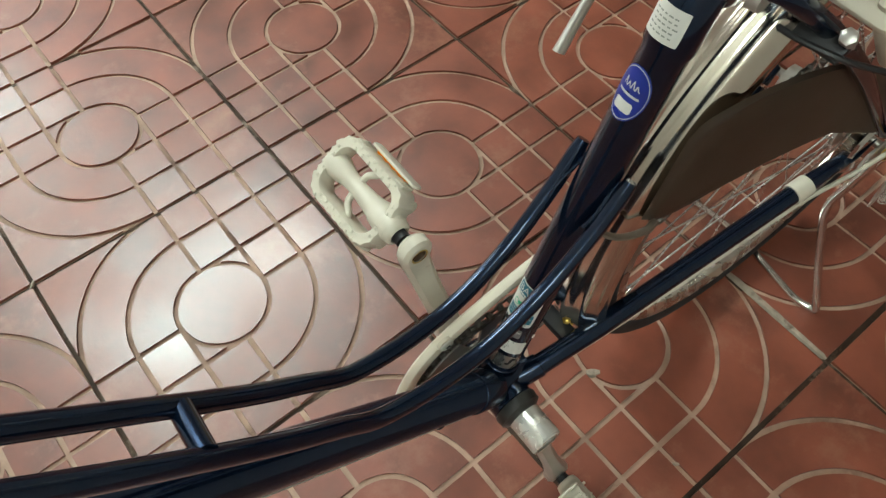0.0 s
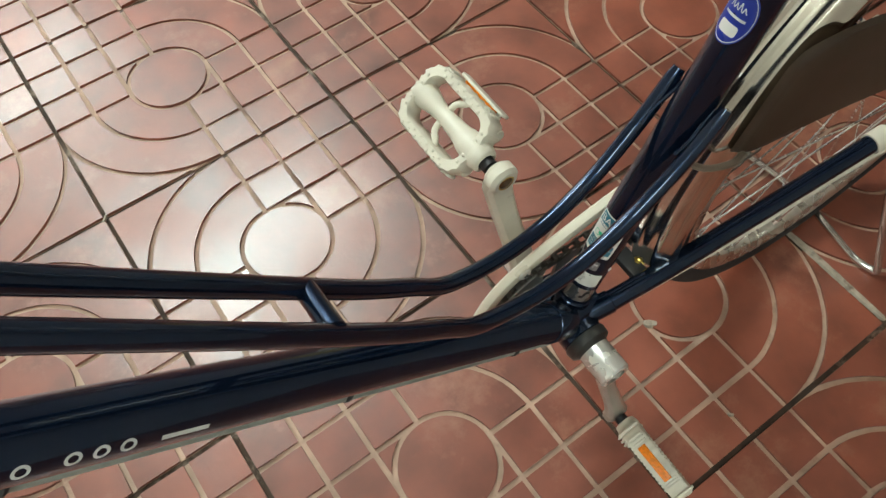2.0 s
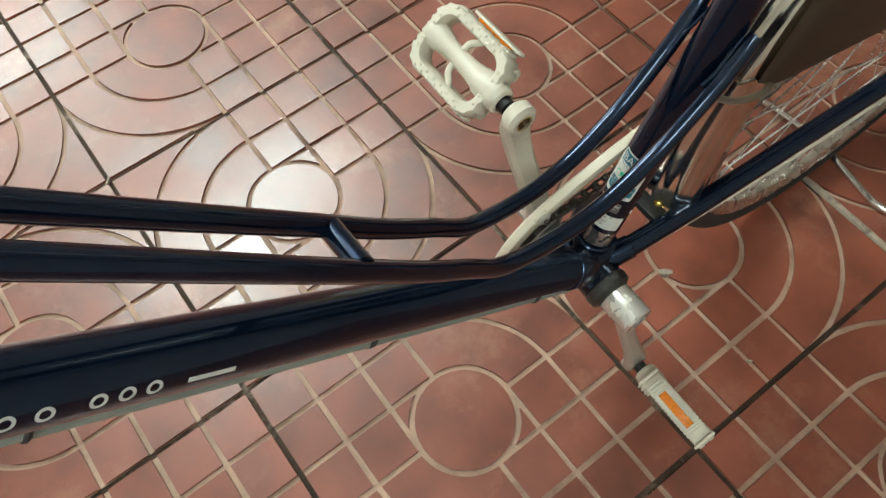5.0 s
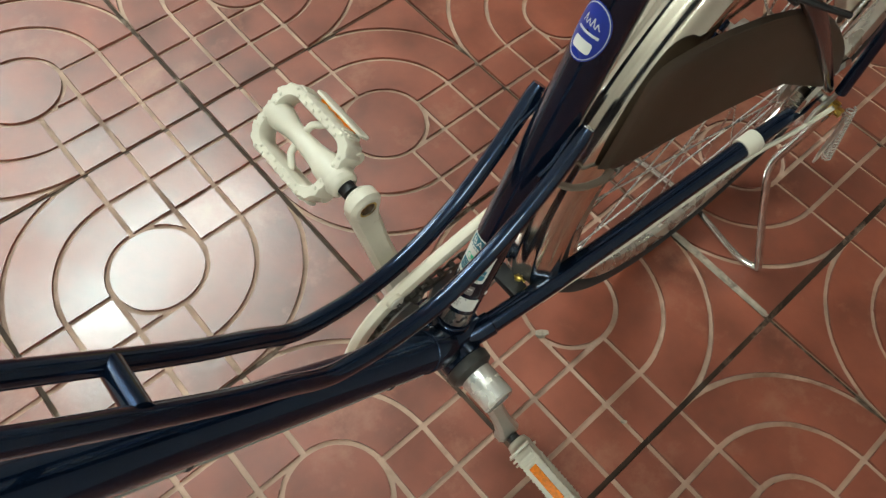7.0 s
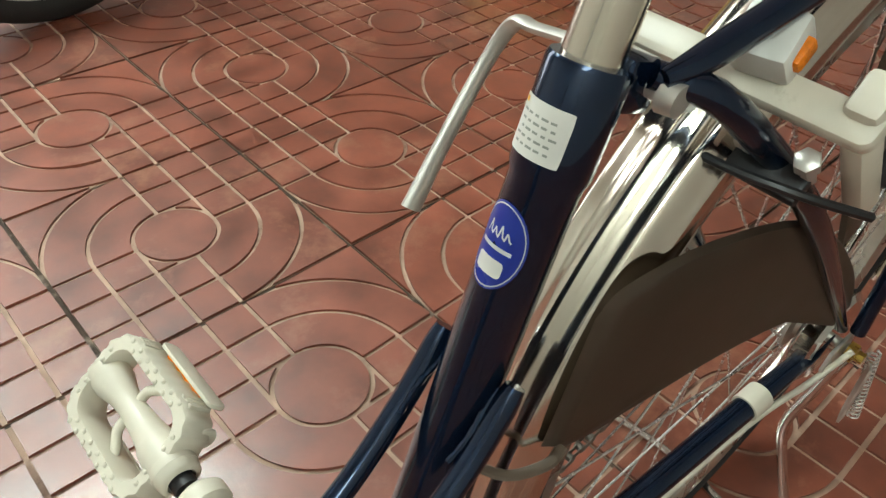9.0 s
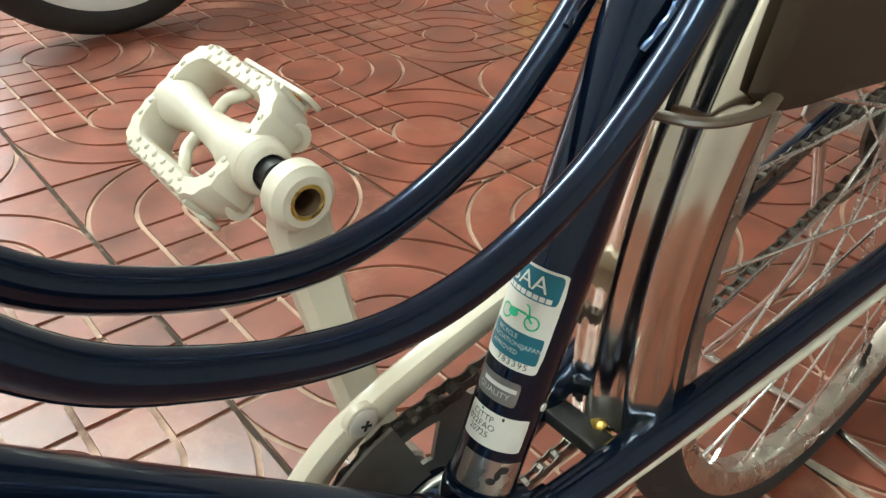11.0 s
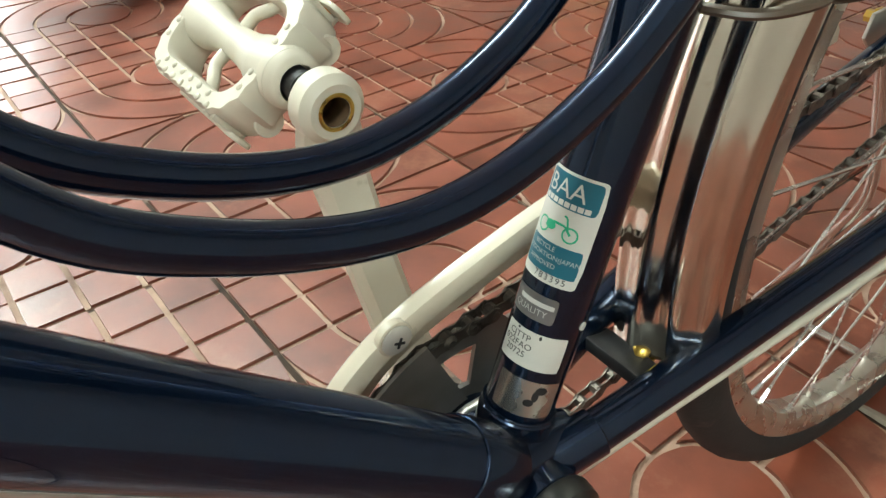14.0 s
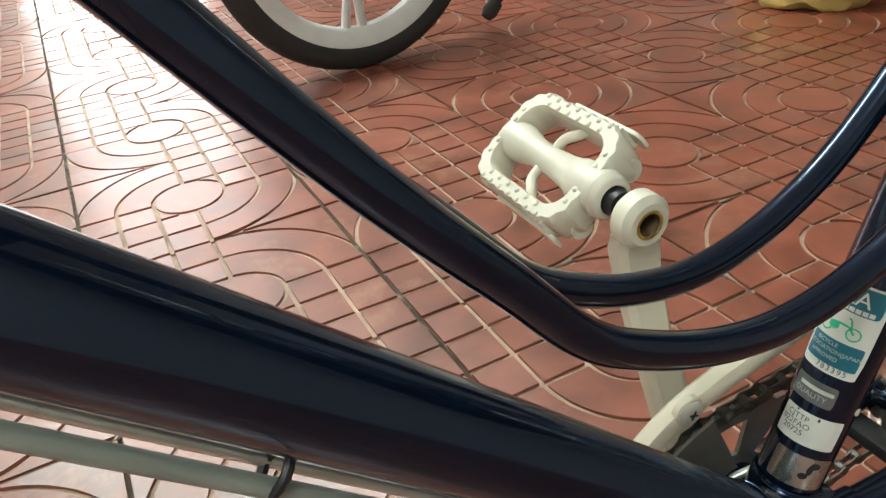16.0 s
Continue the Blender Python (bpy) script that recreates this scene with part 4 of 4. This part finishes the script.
    o = disc("emblem_sticker", w, -0.012, v, 0.0150, 0.0205, BLUE, bike, 0.0003, 0, "blue oval sticker with pale marks")
    disc("emblem_ring", w, -0.012, v, 0.0140, 0.0195, PALEINK, o, 0.00042, 0.965)
    patch("white_field", w, -0.012, v - 0.0095, 0.0150, 0.0080, WHITE, o, 0.00042, 0.002)
    for k in range(4):
        stroke("mark", w, [(-0.019 + 0.0036 * k, v + 0.0040), (-0.0175 + 0.0034 * k, v + 0.0100 - 0.002 * (k % 2)), (-0.0165 + 0.0036 * k, v + 0.0050), (-0.0155 + 0.0036 * k, v + 0.0045)], 0.0008, PALEINK, o, 0.00042)
    patch("print_bar", w, -0.012, v - 0.0005, 0.018, 0.0018, PALEINK, o, 0.00042)
    v = vz(0.638)
    q = patch("text_label", w, -0.0115, v, 0.026, 0.023, WHITE, bike, 0.0020, 0.001, "white paper label with small print")
    patch("print_mark", w, -0.0215, v + 0.009, 0.003, 0.002, YELLOW, q, 0.00215)
    for k in range(5):
        for j in range(5):
            patch("print_bar", w, -0.0195 + 0.0036 * j + 0.0007 * (k % 3), v + 0.0055 - 0.0032 * k, 0.0030 - 0.0006 * ((j + k) % 3), 0.0010, CABLE, q, 0.00215)
    # down tube: pale rings for the large name, a bar for the maker's mark, and a yellow sticker
    d = Wrap(DOWN_FOOT, DOWN_AXIS, DOWN_R, (-0.10, -0.82, 0.56))
    for x in (0.545, 0.530, 0.5080, 0.495, 0.482):
        disc("name_mark", d, -0.0022, x, 0.0038, 0.0041, PALEINK, bike, 0.0003, 0.58)
    patch("name_bar", d, -0.0030, 0.451, 0.0030, 0.027, PALEINK, bike, 0.0003, label="small pale printed maker's mark")
    y = patch("yellow_sticker", d, -0.004, 0.5935, 0.044, 0.060, YELLOW, bike, 0.0004, 0.006, "round-cornered yellow sticker")
    for k in range(4):
        patch("print_bar", d, -0.014 + 0.007 * k, 0.585, 0.0030, 0.020, BRASS, y, 0.0005)


build_frame()
build_cables()
build_drive()
build_wheel()
guard_panel()
build_lock()
build_seat_post()
build_stand()
build_stickers()


# ---- the room ----
def slab(name, size, m, mat, label, category="wall"):
    bm = bmesh.new()
    box(bm, size, m)
    ob = part(name, bm, mat, smooth=False)
    return tagged(ob, label, category, kind="structure")


X0, X1, Y0, Y1, H = -1.8, 3.8, -1.8, 5.4, 2.8
slab("wall_south", (X1 - X0 + 0.4, 0.2, H), pose((X0 + X1) / 2, Y0 - 0.1, H / 2), WALLP, "plain cream plastered wall behind the viewer")
slab("wall_west", (0.2, Y1 - Y0, H), pose(X0 - 0.1, (Y0 + Y1) / 2, H / 2), WALLP, "plain cream plastered side wall")
slab("wall_east", (0.2, Y1 - Y0, H), pose(X1 + 0.1, (Y0 + Y1) / 2, H / 2), WALLP, "plain cream plastered side wall by the yellow sack")
# the front wall has a wide doorway
DX0, DX1, DH = -0.33, 0.83, 2.4
bm = bmesh.new()
box(bm, (DX0 - X0 + 0.2, 0.2, H), pose((X0 - 0.2 + DX0) / 2, Y1 + 0.1, H / 2))
box(bm, (X1 + 0.2 - DX1, 0.2, H), pose((X1 + 0.2 + DX1) / 2, Y1 + 0.1, H / 2))
box(bm, (DX1 - DX0, 0.2, H - DH), pose((DX0 + DX1) / 2, Y1 + 0.1, (H + DH) / 2))
tagged(part("wall_north", bm, WALLP, smooth=False), "cream plastered front wall with an open doorway", "wall", kind="structure")
slab("ceiling", (X1 - X0 + 0.4, Y1 - Y0 + 0.4, 0.15), pose((X0 + X1) / 2, (Y0 + Y1) / 2, H + 0.075), CEIL, "plain white ceiling", "ceiling")
slab("backdrop", (9, 0.05, 6), pose(-0.2, 9.0, 2.6), BRIGHT, "bright daylit street outside the doorway", "backdrop")


# Body of an unseen lamp; two of the three only add fill light.
def unseen_lamp(x, y):
    lamp = thing("unseen_lamp", "unseen white panel lamp on two rods, placed to light the room", "lamp", pose(x, y, 2.8), "hanging lamps")
    bm = bmesh.new()
    box(bm, (1.26, 0.56, 0.05), pose(0, 0, -0.355), 0.008)
    part("lamp_body", bm, WHITEPAINT, lamp)
    for z in (-0.386, -0.324):
        bm = bmesh.new()
        box(bm, (1.2, 0.5, 0.012), pose(0, 0, z), 0.004)
        part("diffuser", bm, GLOW, lamp, "glowing diffuser")
    for d in (-0.45, 0.45):
        simple_tube("rod", [(d, 0, -0.33), (d, 0, 0)], 0.006, WHITEPAINT, lamp, sides=10)


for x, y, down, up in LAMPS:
    unseen_lamp(x, y)


# ---- parked scooter behind, of which the wheel shows ----
def parked_scooter():
    root = thing("electric_scooter", "parked two-wheeler with a white-rimmed wheel and black tyre", "motorbike", pose(0.575, 1.285, 0, 0, 0, 4) @ Matrix.Scale(1.13, 4))
    c, r = Vector((0, 0, 0.325)), 0.325
    bm = bmesh.new()
    lathe(bm, [(0.034 * math.cos(a), r - 0.034 + 0.034 * math.sin(a)) for a in (2 * math.pi * k / 20 for k in range(20))], c, (0, 1, 0), 90, True)
    tyre = part("tyre", bm, RUBBER, root, "black rubber tyre")
    bm = bmesh.new()
    lathe(bm, [(-0.026, 0.264), (-0.028, 0.272), (-0.026, 0.278), (0.026, 0.278), (0.028, 0.272), (0.026, 0.264), (0.020, 0.237), (0.012, 0.230), (-0.012, 0.230), (-0.020, 0.237)], c, (0, 1, 0), 90, True)
    rim = part("rim", bm, WHITEPAINT, root, "white painted rim")
    for k in range(5):
        for d in (-0.09, 0.09):
            a = 2 * math.pi * k / 5 + 0.85
            p = c + 0.045 * Vector((math.cos(a), 0, math.sin(a)))
            q = c + 0.237 * Vector((math.cos(a + d), 0, math.sin(a + d)))
            bm = bmesh.new()
            tube(bm, [p, p.lerp(q, 0.5), q], [0.014, 0.010, 0.011], 10, True, 1.2)
            part("spoke", bm, WHITEPAINT, rim)
    bm = bmesh.new()
    lathe(bm, [(-0.05, 0), (-0.05, 0.03), (-0.03, 0.055), (0.03, 0.055), (0.05, 0.03), (0.05, 0)], c, (0, 1, 0), 32)
    part("hub", bm, GREY, root)
    bm = bmesh.new()
    lathe(bm, [(0.034, 0.06), (0.034, 0.10), (0.038, 0.10), (0.038, 0.06)], c, (0, 1, 0), 40, True)
    part("brake_disc", bm, RUST, root, "brown brake disc")
    for s in (-1, 1):
        simple_tube("fork_leg", [c + Vector((0, s * 0.062, 0)), c + Vector((0.12, s * 0.066, 0.36)), c + Vector((0.2, s * 0.066, 0.6))], 0.016, BLACK, root)
    simple_tube("stand_leg", [(0.53, -0.02, 0.20), (0.36, -0.02, 0.075)], 0.011, BLACK, root, "black side stand", 12)
    bm = bmesh.new()
    lathe(bm, [(0, 0), (0, 0.018), (0.03, 0.020), (0.045, 0.014), (0.045, 0)], (0.36, -0.02, 0.075), (-0.75, -0.1, -0.62), 16)
    part("stand_foot", bm, RUBBER, root)
    return root


parked_scooter()


def yellow_sack():
    bm = bmesh.new()
    bmesh.ops.create_icosphere(bm, subdivisions=5, radius=1)
    for v in bm.verts:
        p = v.co.copy()
        k = 1 + 0.28 * noise.noise(p * 1.7) + 0.10 * noise.noise(p * 4.3) + 0.035 * noise.noise(p * 11)
        v.co = Vector((p.x * 0.33 * k, p.y * 0.24 * k, max(-0.105, p.z * 0.17 * k)))
    ob = part("sack", bm, SACK)
    ob.matrix_world = pose(1.97, 0.97, 0.105, 0, 0, 25)
    tagged(ob, "crumpled yellow sackcloth bag lying on the tiles", "sack")


yellow_sack()


# ---- the floor ----
slab("floor", (X1 - X0, Y1 - Y0 + 3.6, 0.1), pose((X0 + X1) / 2, (Y0 + Y1) / 2 + 1.8, -0.0566), GROUT, "dirty bedding under red patterned cement tiles", "floor")
floor = bpy.data.objects["floor"]

S = 0.4  # tile size
U = S / 6  # grid of the relief
JOINT, GAP = 0.0038, 0.0037  # half widths of joints and grooves


def arc(r, a0, a1, n):
    return [(r * math.cos(radians(a0 + (a1 - a0) * k / n)), r * math.sin(radians(a0 + (a1 - a0) * k / n))) for k in range(n + 1)]


def tile_mesh(rng):
    """One tile: a slab with proud pads: a disc, two quarters of squares and two quarters of rings."""
    bm = bmesh.new()
    half = S / 2 - JOINT

    def pad(outline):
        vs = [bm.verts.new((x, y, 0)) for x, y in outline]
        f = bm.faces.new(vs)
        bmesh.ops.inset_individual(bm, faces=[f], thickness=0.0017, depth=0)
        lift = rng.uniform(-0.0003, 0.0003)
        tip_x, tip_y = rng.gauss(0, 0.007), rng.gauss(0, 0.007)
        mid = f.calc_center_median()
        for v in f.verts:
            v.co += Vector((rng.uniform(-0.0003, 0.0003), rng.uniform(-0.0003, 0.0003), lift + tip_x * (v.co.x - mid.x) + tip_y * (v.co.y - mid.y)))
        for v in vs:
            v.co += Vector((rng.uniform(-0.0005, 0.0005), rng.uniform(-0.0005, 0.0005), 0))
            v.co.z = -0.0042

    def spun(outline, q):
        c, s = math.cos(radians(90 * q)), math.sin(radians(90 * q))
        return [(c * x - s * y, s * x + c * y) for x, y in outline]

    pad(arc(U - GAP, 0, 360, 40)[:-1])
    for q in (1, 3):
        for i in range(3):
            for j in range(3):
                x0, y0 = i * U + GAP, j * U + GAP
                x1 = (i + 1) * U - GAP if i < 2 else half
                y1 = (j + 1) * U - GAP if j < 2 else half
                if i == 0 and j == 0:
                    r = U + GAP
                    a = math.degrees(math.asin(min(1, x1 / r))) + 4
                    pts = arc(r, a, 90 - a, 6)
                    lim = U - GAP
                    p0 = (lim, math.sqrt(max(0, r * r - lim * lim)))
                    b0 = math.degrees(math.atan2(p0[1], p0[0]))
                    pts = arc(r, b0, 90 - b0, 6)
                    pad(spun([(lim, lim)] + pts[::-1], q))
                else:
                    pad(spun([(x0, y0), (x1, y0), (x1, y1), (x0, y1)], q))
    for q in (0, 2):
        for r0, r1 in ((U + GAP, 2 * U - GAP), (2 * U + GAP, 3 * U - GAP)):
            b0, b1 = math.degrees(GAP / r0), math.degrees(GAP / r1)
            pad(spun(arc(r1, b1, 90 - b1, 14) + arc(r0, 90 - b0, b0, 14), q))
        r = 3 * U + GAP
        b = math.degrees(math.acos(half / r))
        pad(spun([(half, half)] + arc(r, 90 - b, b, 14), q))
    e = half
    f = bm.faces.new([bm.verts.new((x, y, -0.0042)) for x, y in ((-e, -e), (e, -e), (e, e), (-e, e))])
    f.material_index = 1
    g = bmesh.ops.extrude_edge_only(bm, edges=f.edges[:])
    for v in g["geom"]:
        if isinstance(v, bmesh.types.BMVert):
            v.co.z = -0.012
    me = bpy.data.meshes.new("floor_tile")
    bmesh.ops.recalc_face_normals(bm, faces=bm.faces)
    for fc in bm.faces:
        if fc.calc_center_median().z < -0.0038 and abs(fc.normal.z) > 0.5:
            fc.normal_update()
            if fc.normal.z < 0:
                fc.normal_flip()
            fc.material_index = 1
    bm.to_mesh(me)
    bm.free()
    me.materials.append(TILE)
    me.materials.append(GROOVE)
    return me


TILE_MESHES = [tile_mesh(random.Random(k)) for k in range(9)]
for i in range(-4, 10):
    for j in range(-4, 14):
        ob = new("floor_tile", TILE_MESHES[random.randrange(9)])
        ob.parent = floor
        quarter = 0 if (i + j) % 2 else 1
        ob.matrix_basis = pose(i * S + random.uniform(-0.0006, 0.0006), j * S + random.uniform(-0.0006, 0.0006), random.uniform(-0.0006, 0.0006), random.uniform(-0.1, 0.1), random.uniform(-0.1, 0.1), 90 * quarter + 180 * random.randint(0, 1) + random.uniform(-0.15, 0.15))


# dried mortar along one joint, and a few crumbs of it
def mortar(name, x0, y0, x1, y1, wide, high, label):
    bm = bmesh.new()
    n = 28
    rows = []
    a, b = Vector((x0, y0, 0)), Vector((x1, y1, 0))
    t = (b - a).normalized()
    side = Vector((-t.y, t.x, 0))
    for k in range(n + 1):
        f = k / n
        q = a.lerp(b, f)
        w = wide * (0.65 + 0.5 * abs(noise.noise(q * 60)) + 0.25 * math.sin(f * math.pi)) * (0.35 if k in (0, n) else 1)
        h = high * (0.6 + 0.8 * abs(noise.noise(q * 90 + Vector((3, 0, 0)))))
        rows.append([bm.verts.new(q + side * (w * u) + Vector((0, 0, z))) for u, z in ((-1, -0.003), (-0.6, h * 0.7), (0, h), (0.6, h * 0.6), (1, -0.003))])
    for r0, r1 in zip(rows, rows[1:]):
        for i in range(4):
            bm.faces.new((r0[i], r0[i + 1], r1[i + 1], r1[i]))
    return tagged(part(name, bm, MORTAR), label, "mortar")


mortar("mortar_smear", 0.604, -0.415, 0.602, -0.596, 0.0060, 0.0012, "grey dried mortar smeared along a tile joint")
mortar("mortar_crumb", 0.331, -0.403, 0.346, -0.414, 0.0066, 0.0014, "pale crumb of dried mortar on the tiles")
mortar("mortar_crumb", 0.226, -0.352, 0.240, -0.356, 0.0022, 0.0014, "small pale crumb of mortar on the tiles")
mortar("mortar_crumb", 0.330, -0.560, 0.336, -0.566, 0.0026, 0.0014, "small pale crumb of mortar on the tiles")
mortar("mortar_crumb", -0.206, 0.196, -0.197, 0.206, 0.0030, 0.0012, "small pale crumb of mortar on the tiles")
